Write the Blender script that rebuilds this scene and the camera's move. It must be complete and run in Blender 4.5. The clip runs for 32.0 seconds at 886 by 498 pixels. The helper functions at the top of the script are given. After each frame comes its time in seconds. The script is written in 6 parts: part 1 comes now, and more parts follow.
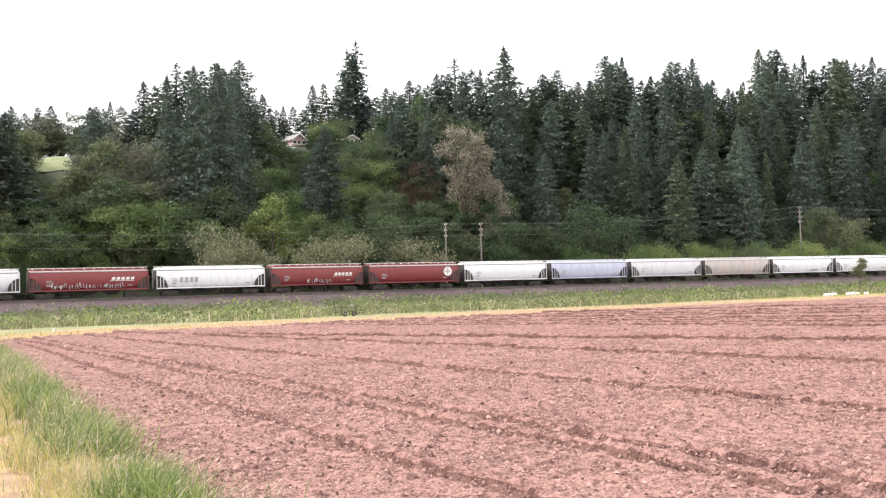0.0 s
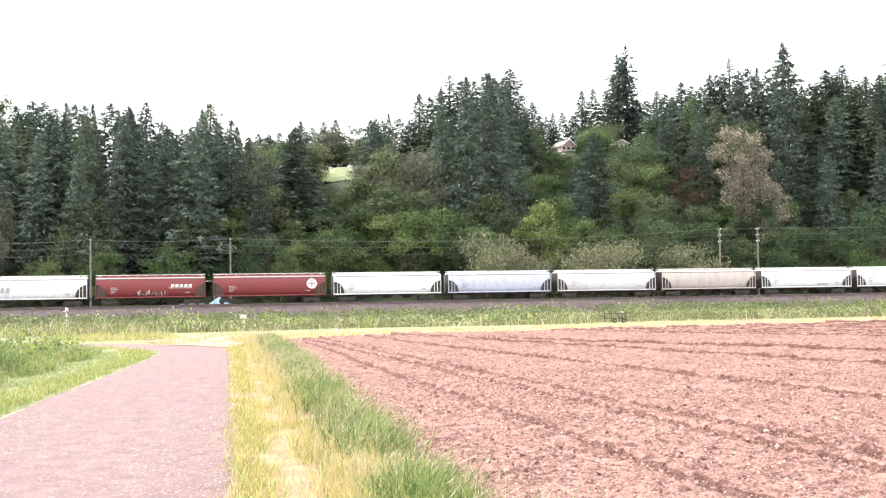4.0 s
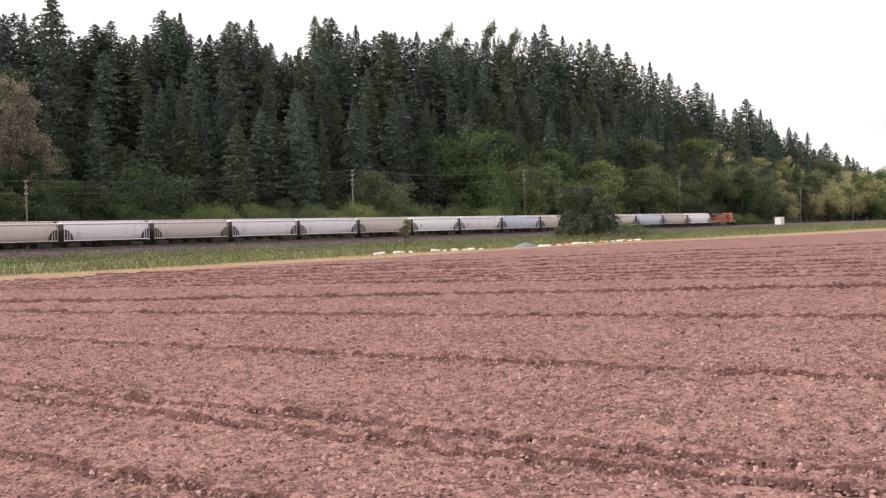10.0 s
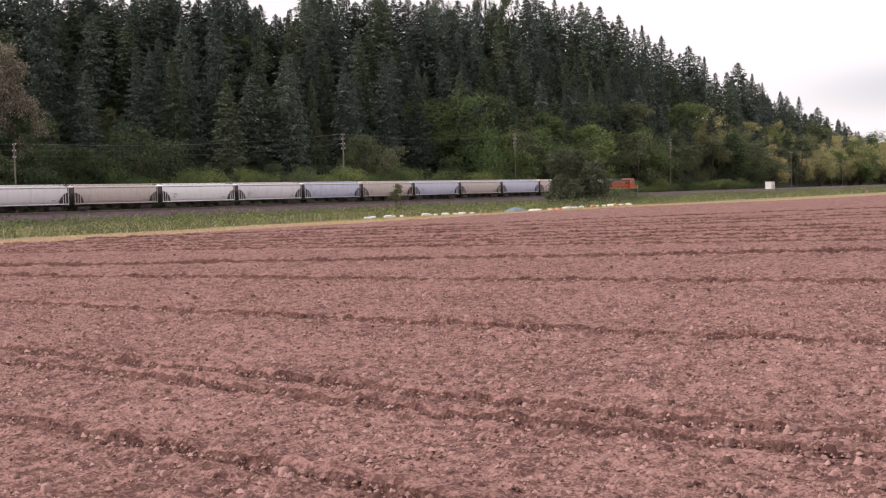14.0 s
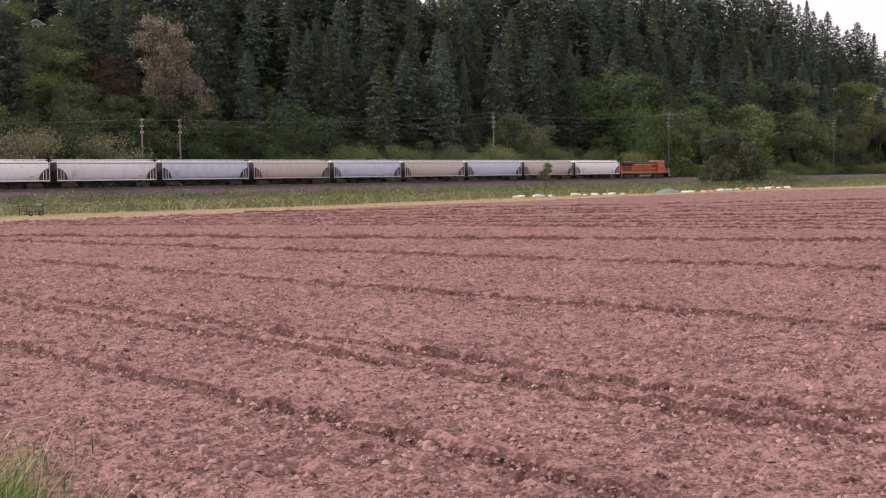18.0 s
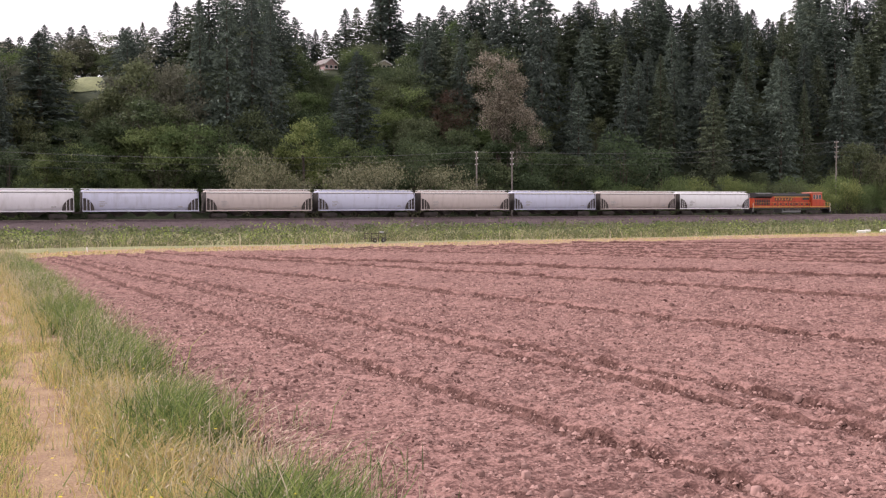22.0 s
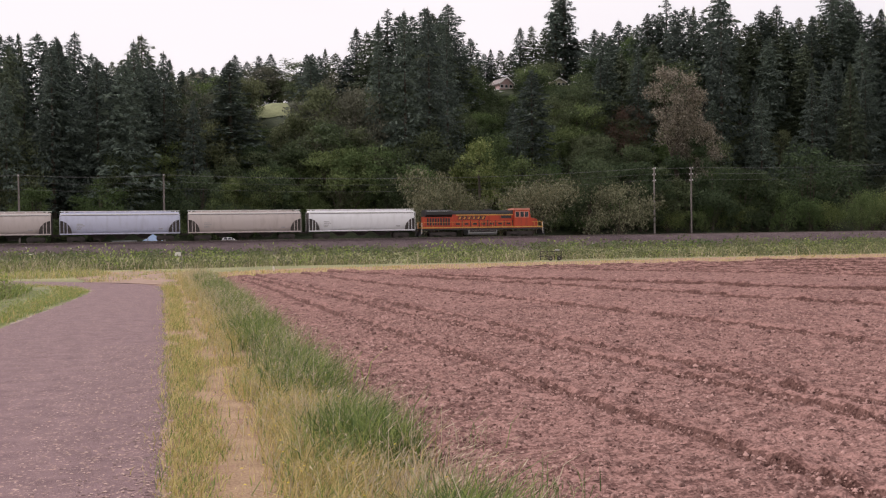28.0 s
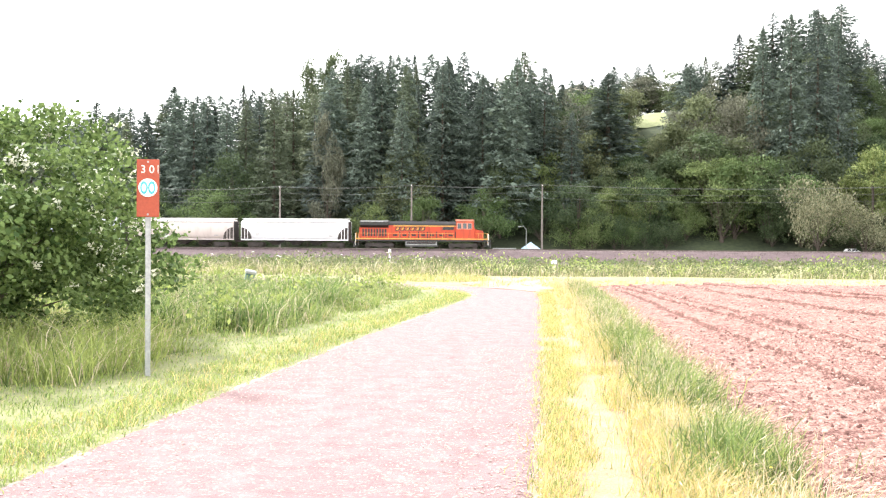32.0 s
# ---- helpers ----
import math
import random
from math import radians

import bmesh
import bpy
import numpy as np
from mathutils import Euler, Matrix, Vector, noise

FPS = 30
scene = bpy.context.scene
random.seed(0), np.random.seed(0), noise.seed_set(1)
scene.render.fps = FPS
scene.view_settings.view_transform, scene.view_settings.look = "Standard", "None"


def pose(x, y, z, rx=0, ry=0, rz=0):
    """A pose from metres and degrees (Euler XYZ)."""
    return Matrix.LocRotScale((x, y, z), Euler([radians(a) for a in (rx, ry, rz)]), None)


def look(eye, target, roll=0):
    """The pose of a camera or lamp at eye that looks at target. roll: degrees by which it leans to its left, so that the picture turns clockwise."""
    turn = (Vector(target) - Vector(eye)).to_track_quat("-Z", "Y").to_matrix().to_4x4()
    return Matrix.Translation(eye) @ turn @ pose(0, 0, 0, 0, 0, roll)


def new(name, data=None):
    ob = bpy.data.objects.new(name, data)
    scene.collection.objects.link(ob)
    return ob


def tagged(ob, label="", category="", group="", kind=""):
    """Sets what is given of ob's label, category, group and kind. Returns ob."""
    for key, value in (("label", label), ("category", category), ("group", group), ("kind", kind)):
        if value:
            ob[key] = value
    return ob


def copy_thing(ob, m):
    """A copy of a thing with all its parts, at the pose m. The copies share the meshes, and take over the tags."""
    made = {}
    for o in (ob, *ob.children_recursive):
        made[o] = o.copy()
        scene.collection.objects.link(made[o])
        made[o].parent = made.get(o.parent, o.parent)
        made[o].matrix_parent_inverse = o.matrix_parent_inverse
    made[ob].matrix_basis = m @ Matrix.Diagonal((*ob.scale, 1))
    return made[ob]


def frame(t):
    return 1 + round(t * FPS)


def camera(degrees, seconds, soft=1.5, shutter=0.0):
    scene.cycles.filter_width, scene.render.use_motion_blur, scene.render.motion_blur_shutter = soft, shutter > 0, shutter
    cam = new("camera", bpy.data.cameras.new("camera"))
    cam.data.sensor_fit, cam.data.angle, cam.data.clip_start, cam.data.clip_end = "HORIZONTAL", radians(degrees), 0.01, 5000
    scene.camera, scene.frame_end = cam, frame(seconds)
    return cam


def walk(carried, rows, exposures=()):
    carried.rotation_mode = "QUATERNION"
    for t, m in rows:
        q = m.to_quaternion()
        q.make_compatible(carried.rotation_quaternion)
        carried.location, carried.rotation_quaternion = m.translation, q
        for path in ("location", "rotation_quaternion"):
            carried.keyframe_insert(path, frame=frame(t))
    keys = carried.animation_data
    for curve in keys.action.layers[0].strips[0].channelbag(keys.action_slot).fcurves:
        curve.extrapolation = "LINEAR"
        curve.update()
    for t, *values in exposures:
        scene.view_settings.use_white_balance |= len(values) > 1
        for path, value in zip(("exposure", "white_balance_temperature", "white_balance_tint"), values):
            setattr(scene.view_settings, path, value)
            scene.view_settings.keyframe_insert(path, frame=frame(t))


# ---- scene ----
cam = camera(45.83, 32.0, soft=1.25)
EYE = (0.0, 0.0, 1.6)
# seconds, tilt, roll, turn of the hand-held camera
TURNS = [
    (0.0, 91.67, 1.41, -27.18), (0.5, 92.31, 1.14, -21.32), (1.0, 92.71, 2.30, -16.16), (1.5, 93.50, 2.99, -12.20), (2.0, 93.38, 2.63, -10.46),
    (2.5, 93.47, 1.28, -11.01), (4.5, 91.80, 0.99, -12.83), (5.0, 91.40, 0.93, -13.36), (5.5, 90.81, 0.47, -14.74), (6.0, 90.37, -0.89, -15.08),
    (6.5, 89.06, -1.08, -15.68), (7.0, 88.07, -1.32, -17.50), (7.5, 88.01, -0.47, -19.91), (8.0, 88.24, -0.18, -22.20), (8.5, 92.18, 0.84, -33.58),
    (9.0, 91.36, 2.41, -42.40), (9.5, 89.42, 1.82, -46.05), (10.0, 88.90, 1.55, -50.94), (10.5, 89.07, 1.37, -55.42), (11.0, 88.63, 2.16, -56.42),
    (11.5, 88.27, 1.64, -56.12), (12.0, 88.56, 1.39, -55.63), (12.5, 88.48, 1.42, -54.10), (13.0, 87.74, 1.05, -54.03), (13.5, 87.19, 1.48, -52.76),
    (14.0, 86.93, 1.47, -51.44), (14.5, 86.93, 1.93, -49.97), (15.0, 86.67, 1.50, -48.85), (15.5, 86.18, 1.93, -47.64), (17.5, 86.68, 1.18, -44.41),
    (18.0, 85.93, 0.65, -43.31), (18.5, 85.96, 1.00, -41.49), (19.0, 86.75, 1.92, -39.81), (19.5, 86.65, 2.05, -37.12), (20.0, 87.49, 2.29, -33.15),
    (20.5, 87.07, 2.86, -31.51), (21.0, 87.50, 2.21, -30.28), (21.5, 88.00, 1.74, -27.92), (22.0, 87.76, 0.20, -25.55), (22.5, 87.71, 0.24, -23.93),
    (23.0, 88.00, 0.28, -22.24), (23.5, 88.37, 0.86, -21.18), (24.0, 87.97, 1.42, -21.22), (24.5, 88.12, 0.89, -21.25), (25.0, 88.52, 0.79, -20.81),
    (25.5, 88.70, 1.06, -19.76), (27.5, 88.51, 1.87, -18.59), (28.0, 88.83, 0.71, -15.98), (28.5, 90.07, 0.76, -12.96), (29.0, 89.87, 0.22, -9.94),
    (29.5, 89.80, 0.43, -6.92), (30.0, 90.43, 0.84, -4.77), (30.5, 90.06, 1.87, -2.76), (31.0, 89.51, 1.14, -0.85), (31.5, 89.66, 0.02, 1.94),
    (32.0, 89.45, -0.37, 4.29),
]
# seconds, stops, kelvin, tint
EXPOSURES = [(0.0, 0.8, 6250, 12), (0.8, 1.15, 6250, 11), (2.0, 1.52, 6250, 9), (4.5, 1.22, 6200, 7), (6.0, 0.92, 6250, 10), (7.0, 0.0, 6250, 16), (8.0, -0.1, 6250, 18), (9.0, 0.1, 6400, 18), (11.0, -0.15, 6500, 19), (13.0, -0.25, 6500, 21), (15.5, -0.25, 6500, 24), (18.0, -0.25, 6450, 27), (20.0, 0.52, 6350, 21), (21.0, 0.52, 6350, 21), (23.0, -0.4, 6400, 28), (25.0, -0.4, 6400, 24), (28.0, -0.35, 6400, 21), (29.0, 0.25, 6400, 20), (30.0, 0.7, 6250, 15), (31.0, 1.2, 6250, 12), (32.0, 1.62, 6250, 10)]
walk(cam, [(t, pose(*EYE, rx, ry, rz)) for t, rx, ry, rz in TURNS], EXPOSURES)

# ---- world and sun ----
SUN_AZ, SUN_EL = -46.0, 44.0
world = bpy.data.worlds.new("sky")
scene.world = world
world.use_nodes = True
wn, wl = world.node_tree.nodes, world.node_tree.links
wn.clear()
w_out = wn.new("ShaderNodeOutputWorld")
w_mix = wn.new("ShaderNodeMixShader")
w_sky, w_cloud = wn.new("ShaderNodeBackground"), wn.new("ShaderNodeBackground")
w_tex = wn.new("ShaderNodeTexSky")
w_tex.sky_type, w_tex.sun_disc = "NISHITA", False
w_tex.sun_elevation, w_tex.sun_rotation = radians(SUN_EL), radians(SUN_AZ)
w_co, w_map = wn.new("ShaderNodeTexCoord"), wn.new("ShaderNodeMapping")
w_map.inputs["Scale"].default_value = (1.6, 1.6, 5.0)
w_noise, w_ramp = wn.new("ShaderNodeTexNoise"), wn.new("ShaderNodeMapRange")
w_noise.inputs["Scale"].default_value, w_noise.inputs["Detail"].default_value = 1.4, 5.0
w_ramp.inputs["From Min"].default_value, w_ramp.inputs["From Max"].default_value = 0.3, 0.55
w_ramp.inputs["To Min"].default_value, w_ramp.inputs["To Max"].default_value = 0.9, 1.0
w_sky.inputs["Strength"].default_value = 0.12
w_cloud.inputs["Color"].default_value, w_cloud.inputs["Strength"].default_value = (1.0, 0.985, 0.95, 1), 1.25
wl.new(w_co.outputs["Generated"], w_map.inputs["Vector"])
wl.new(w_map.outputs["Vector"], w_noise.inputs["Vector"])
wl.new(w_noise.outputs["Fac"], w_ramp.inputs["Value"])
wl.new(w_tex.outputs["Color"], w_sky.inputs["Color"])
# a break in the cloud low over the valley's end
w_gap, w_near, w_thin = wn.new("ShaderNodeVectorMath"), wn.new("ShaderNodeMapRange"), wn.new("ShaderNodeMath")
w_gap.operation, w_thin.operation = "DISTANCE", "MULTIPLY"
w_flat = wn.new("ShaderNodeMapping")
w_flat.inputs["Scale"].default_value = (1.0, 1.0, 4.5)
w_gap.inputs[1].default_value = (0.97, 0.23, 0.36)
w_near.interpolation_type = "SMOOTHSTEP"
w_near.inputs["From Min"].default_value, w_near.inputs["From Max"].default_value = 0.03, 0.16
w_near.inputs["To Min"].default_value = 0.55
wl.new(w_co.outputs["Generated"], w_flat.inputs["Vector"])
wl.new(w_flat.outputs["Vector"], w_gap.inputs[0])
wl.new(w_gap.outputs["Value"], w_near.inputs["Value"])
wl.new(w_ramp.outputs["Result"], w_thin.inputs[0])
wl.new(w_near.outputs["Result"], w_thin.inputs[1])
wl.new(w_thin.outputs[0], w_mix.inputs["Fac"])
wl.new(w_sky.outputs["Background"], w_mix.inputs[1])
wl.new(w_cloud.outputs["Background"], w_mix.inputs[2])
wl.new(w_mix.outputs["Shader"], w_out.inputs["Surface"])
sun_data = bpy.data.lights.new("sun", "SUN")
sun_data.energy, sun_data.angle, sun_data.color = 3.7, radians(9), (1.0, 0.95, 0.87)
sun = new("sun", sun_data)
sun.matrix_world = look((60 * math.sin(radians(SUN_AZ)), 60 * math.cos(radians(SUN_AZ)), 60 * math.tan(radians(SUN_EL))), (0, 0, 0))

# ---- materials ----
def node_material(name, rough=0.8, metal=0.0):
    m = bpy.data.materials.new(name)
    m.use_nodes = True
    b = m.node_tree.nodes["Principled BSDF"]
    b.inputs["Roughness"].default_value, b.inputs["Metallic"].default_value = rough, metal
    return m, m.node_tree.nodes, m.node_tree.links, b


def mottled(name, dark, light, scale=4.0, fine=40.0, rough=0.85, bump=0.3, metal=0.0, vary=0.0, dist=0.02, spots=None):
    """Two scales of noise between two colours, with fine relief; vary: lightness from thing to thing."""
    m, n, l, b = node_material(name, rough, metal)
    co = n.new("ShaderNodeTexCoord")
    big, small = n.new("ShaderNodeTexNoise"), n.new("ShaderNodeTexNoise")
    big.inputs["Scale"].default_value, big.inputs["Detail"].default_value = scale, 4
    small.inputs["Scale"].default_value, small.inputs["Detail"].default_value = fine, 3
    for t in (big, small):
        l.new(co.outputs["Object"], t.inputs["Vector"])
    add = n.new("ShaderNodeMath")
    add.operation = "ADD"
    l.new(big.outputs["Fac"], add.inputs[0])
    l.new(small.outputs["Fac"], add.inputs[1])
    ramp = n.new("ShaderNodeMapRange")
    ramp.inputs["From Min"].default_value, ramp.inputs["From Max"].default_value = 0.7, 1.3
    l.new(add.outputs[0], ramp.inputs["Value"])
    mix = n.new("ShaderNodeMix")
    mix.data_type = "RGBA"
    mix.inputs["A"].default_value, mix.inputs["B"].default_value = (*dark, 1), (*light, 1)
    l.new(ramp.outputs["Result"], mix.inputs["Factor"])
    colour = mix.outputs["Result"]
    if spots:
        sp = n.new("ShaderNodeTexNoise")
        sp.inputs["Scale"].default_value, sp.inputs["Detail"].default_value = spots[1], 6
        l.new(co.outputs["Object"], sp.inputs["Vector"])
        sr = n.new("ShaderNodeMapRange")
        sr.inputs["From Min"].default_value, sr.inputs["From Max"].default_value = spots[2], spots[2] + 0.12
        l.new(sp.outputs["Fac"], sr.inputs["Value"])
        sm = n.new("ShaderNodeMix")
        sm.data_type = "RGBA"
        sm.inputs["B"].default_value = (*spots[0], 1)
        l.new(sr.outputs["Result"], sm.inputs["Factor"])
        l.new(colour, sm.inputs["A"])
        colour = sm.outputs["Result"]
    if vary:
        info, vr = n.new("ShaderNodeObjectInfo"), n.new("ShaderNodeMapRange")
        vr.inputs["To Min"].default_value, vr.inputs["To Max"].default_value = 1 - vary, 1 + vary
        hsv = n.new("ShaderNodeHueSaturation")
        l.new(info.outputs["Random"], vr.inputs["Value"])
        l.new(vr.outputs["Result"], hsv.inputs["Value"])
        l.new(colour, hsv.inputs["Color"])
        colour = hsv.outputs["Color"]
    l.new(colour, b.inputs["Base Color"])
    bp = n.new("ShaderNodeBump")
    bp.inputs["Strength"].default_value, bp.inputs["Distance"].default_value = bump, dist
    l.new(small.outputs["Fac"], bp.inputs["Height"])
    l.new(bp.outputs["Normal"], b.inputs["Normal"])
    return m


def foliage(name, dark, light, rough=0.6, through_light=0.25, hue=0.03, value=0.25):
    """Leaves: a colour for each leaf or blade between two, shifted from plant to plant, a little light coming through."""
    m, n, l, b = node_material(name, rough)
    geo, info = n.new("ShaderNodeNewGeometry"), n.new("ShaderNodeObjectInfo")
    mix = n.new("ShaderNodeMix")
    mix.data_type = "RGBA"
    mix.inputs["A"].default_value, mix.inputs["B"].default_value = (*dark, 1), (*light, 1)
    l.new(geo.outputs["Random Per Island"], mix.inputs["Factor"])
    hsv, vr, hr = n.new("ShaderNodeHueSaturation"), n.new("ShaderNodeMapRange"), n.new("ShaderNodeMapRange")
    vr.inputs["To Min"].default_value, vr.inputs["To Max"].default_value = 1 - value, 1 + value
    hr.inputs["To Min"].default_value, hr.inputs["To Max"].default_value = 0.5 + hue, 0.5 - hue
    l.new(info.outputs["Random"], vr.inputs["Value"])
    l.new(info.outputs["Random"], hr.inputs["Value"])
    l.new(vr.outputs["Result"], hsv.inputs["Value"])
    l.new(hr.outputs["Result"], hsv.inputs["Hue"])
    l.new(mix.outputs["Result"], hsv.inputs["Color"])
    l.new(hsv.outputs["Color"], b.inputs["Base Color"])
    b.inputs["Specular IOR Level"].default_value = 0.1
    tr, ms = n.new("ShaderNodeBsdfTranslucent"), n.new("ShaderNodeMixShader")
    l.new(hsv.outputs["Color"], tr.inputs["Color"])
    ms.inputs["Fac"].default_value = through_light
    l.new(b.outputs["BSDF"], ms.inputs[1])
    l.new(tr.outputs["BSDF"], ms.inputs[2])
    l.new(ms.outputs["Shader"], n["Material Output"].inputs["Surface"])
    return m


def painted(name, colour, dirt=(0.12, 0.10, 0.09), rough=0.5, amount=0.4, streak=(0.7, 0.7, 0.2)):
    """Weathered paint: blotches and streaks of dirt that run down."""
    m, n, l, b = node_material(name, rough)
    co, mp, tx = n.new("ShaderNodeTexCoord"), n.new("ShaderNodeMapping"), n.new("ShaderNodeTexNoise")
    mp.inputs["Scale"].default_value = streak
    tx.inputs["Scale"].default_value, tx.inputs["Detail"].default_value = 2.2, 7
    info, shift = n.new("ShaderNodeObjectInfo"), n.new("ShaderNodeVectorMath")
    shift.operation = "MULTIPLY_ADD"
    shift.inputs[1].default_value = (37.0, 11.0, 5.0)
    l.new(info.outputs["Random"], shift.inputs[0])
    l.new(co.outputs["Object"], shift.inputs[2])
    l.new(shift.outputs["Vector"], mp.inputs["Vector"])
    l.new(mp.outputs["Vector"], tx.inputs["Vector"])
    mr = n.new("ShaderNodeMapRange")
    mr.inputs["From Min"].default_value, mr.inputs["From Max"].default_value = 0.48, 0.85
    mr.inputs["To Max"].default_value = amount
    l.new(tx.outputs["Fac"], mr.inputs["Value"])
    mix = n.new("ShaderNodeMix")
    mix.data_type = "RGBA"
    mix.inputs["A"].default_value, mix.inputs["B"].default_value = (*colour, 1), (*dirt, 1)
    l.new(mr.outputs["Result"], mix.inputs["Factor"])
    l.new(mix.outputs["Result"], b.inputs["Base Color"])
    return m


def earth(name, dark, light):
    """Crumbly earth: colour in patches, relief of two sizes of crumb."""
    m, n, l, b = node_material(name, 0.97)
    co = n.new("ShaderNodeTexCoord")
    tex = []
    for sc, det in ((0.7, 4), (9.0, 5), (38.0, 4)):
        t = n.new("ShaderNodeTexNoise")
        t.inputs["Scale"].default_value, t.inputs["Detail"].default_value = sc, det
        l.new(co.outputs["Object"], t.inputs["Vector"])
        tex.append(t)
    add = n.new("ShaderNodeMath")
    add.operation = "ADD"
    patch = n.new("ShaderNodeMath")
    patch.operation = "MULTIPLY"
    patch.inputs[1].default_value = 0.35
    l.new(tex[0].outputs["Fac"], patch.inputs[0])
    l.new(patch.outputs[0], add.inputs[0])
    l.new(tex[1].outputs["Fac"], add.inputs[1])
    add2 = n.new("ShaderNodeMath")
    add2.operation = "ADD"
    l.new(add.outputs[0], add2.inputs[0])
    l.new(tex[2].outputs["Fac"], add2.inputs[1])
    mr = n.new("ShaderNodeMapRange")
    mr.inputs["From Min"].default_value, mr.inputs["From Max"].default_value = 1.01, 1.34
    l.new(add2.outputs[0], mr.inputs["Value"])
    mix = n.new("ShaderNodeMix")
    mix.data_type = "RGBA"
    mix.inputs["A"].default_value, mix.inputs["B"].default_value = (*dark, 1), (*light, 1)
    l.new(mr.outputs["Result"], mix.inputs["Factor"])
    l.new(mix.outputs["Result"], b.inputs["Base Color"])
    b1, b2 = n.new("ShaderNodeBump"), n.new("ShaderNodeBump")
    b1.inputs["Strength"].default_value, b1.inputs["Distance"].default_value = 1.0, 0.045
    b2.inputs["Strength"].default_value, b2.inputs["Distance"].default_value = 1.0, 0.035
    l.new(tex[1].outputs["Fac"], b1.inputs["Height"])
    l.new(tex[2].outputs["Fac"], b2.inputs["Height"])
    l.new(b1.outputs["Normal"], b2.inputs["Normal"])
    l.new(b2.outputs["Normal"], b.inputs["Normal"])
    b.inputs["Specular IOR Level"].default_value = 0.15
    return m


SOIL = earth("ploughed_soil", (0.118, 0.060, 0.052), (0.350, 0.199, 0.172))
# darker copy of the soil: the ruts' shade put into colour
RUT_SHADE = earth("soil_with_rut_shade", (0.080, 0.040, 0.034), (0.190, 0.104, 0.088))
MEADOW = mottled("meadow_floor", (0.11, 0.12, 0.045), (0.27, 0.25, 0.11), 0.35, 7, 0.95, 0.5)
CLOD = foliage("soil_clod", (0.075, 0.038, 0.033), (0.42, 0.260, 0.228), 0.95, 0.0, 0.0, 0.05)
GRIT = foliage("path_grit", (0.12, 0.08, 0.08), (0.50, 0.36, 0.31), 0.9, 0.0, 0.0, 0.05)
TURF = mottled("turf_floor", (0.085, 0.092, 0.036), (0.20, 0.20, 0.085), 0.9, 14, 0.95, 0.7)
VERGE = mottled("dry_verge_floor", (0.20, 0.120, 0.070), (0.40, 0.275, 0.165), 2.6, 45, 0.95, 1.0, spots=((0.25, 0.145, 0.100), 2.2, 0.50))
DIRT = mottled("bare_dirt", (0.21, 0.135, 0.10), (0.33, 0.225, 0.17), 1.5, 18, 0.95, 0.5)
ASPHALT = mottled("worn_asphalt", (0.112, 0.064, 0.068), (0.205, 0.126, 0.130), 4.0, 70, 0.9, 0.6, spots=((0.39, 0.255, 0.205), 30.0, 0.58))
GRAVEL = mottled("edge_gravel", (0.19, 0.145, 0.115), (0.36, 0.29, 0.235), 6, 60, 0.95, 0.5)
BALLAST = mottled("track_ballast", (0.048, 0.030, 0.033), (0.10, 0.068, 0.072), 0.4, 5, 0.95, 0.6, dist=0.1)
RAIL = mottled("rail_steel", (0.10, 0.075, 0.065), (0.22, 0.18, 0.17), 0.6, 9, 0.45, 0.1, metal=0.6)
SLEEPER = mottled("dark_timber", (0.04, 0.032, 0.028), (0.09, 0.075, 0.065), 2, 14, 0.9, 0.3, vary=0.2)
POLE = mottled("weathered_pole", (0.13, 0.11, 0.10), (0.27, 0.24, 0.22), 1.4, 18, 0.9, 0.3, vary=0.15)
CABLE = mottled("dark_cable", (0.10, 0.10, 0.10), (0.2, 0.2, 0.2), 3, 20, 0.6, 0.0)
BARK = mottled("bark", (0.045, 0.035, 0.028), (0.12, 0.095, 0.075), 1.2, 9, 0.95, 0.5)
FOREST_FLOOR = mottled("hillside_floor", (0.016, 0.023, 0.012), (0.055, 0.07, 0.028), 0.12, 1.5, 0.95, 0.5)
LAWN = mottled("hill_lawn", (0.12, 0.14, 0.06), (0.24, 0.255, 0.12), 0.3, 2, 0.9, 0.3)
NEEDLES = foliage("fir_needles", (0.060, 0.079, 0.070), (0.142, 0.178, 0.145), 0.65, 0.27, 0.02, 0.22)
NEEDLES_DEEP = foliage("deep_green_needles", (0.064, 0.081, 0.076), (0.140, 0.172, 0.145), 0.65, 0.27, 0.012, 0.2)
NEEDLES_OLIVE = foliage("olive_needles", (0.072, 0.090, 0.062), (0.162, 0.192, 0.124), 0.65, 0.27, 0.02, 0.3)
LEAF = foliage("broad_leaves", (0.042, 0.060, 0.032), (0.108, 0.142, 0.070), 0.6, 0.25, 0.025, 0.25)
LEAF_FRESH = foliage("fresh_leaves", (0.075, 0.112, 0.042), (0.185, 0.238, 0.098), 0.6, 0.3, 0.02, 0.2)
LEAF_DUN = foliage("greyish_leaves", (0.075, 0.080, 0.058), (0.190, 0.190, 0.140), 0.6, 0.25, 0.025, 0.15)
LEAF_RUST = foliage("rusty_brown_leaves", (0.075, 0.052, 0.040), (0.165, 0.115, 0.085), 0.6, 0.25, 0.01, 0.1)
LEAF_SALLOW = foliage("dark_sallow_leaves", (0.040, 0.052, 0.032), (0.150, 0.160, 0.105), 0.6, 0.25, 0.01, 0.1)
LEAF_PALE = foliage("pale_leaves", (0.080, 0.074, 0.054), (0.37, 0.335, 0.265), 0.6, 0.25, 0.015, 0.12)
LEAF_WILLOW = foliage("willow_leaves", (0.085, 0.090, 0.052), (0.26, 0.255, 0.160), 0.6, 0.25, 0.02, 0.15)
LEAF_LIME = foliage("yellow_green_leaves", (0.105, 0.140, 0.045), (0.265, 0.305, 0.120), 0.6, 0.3, 0.01, 0.1)
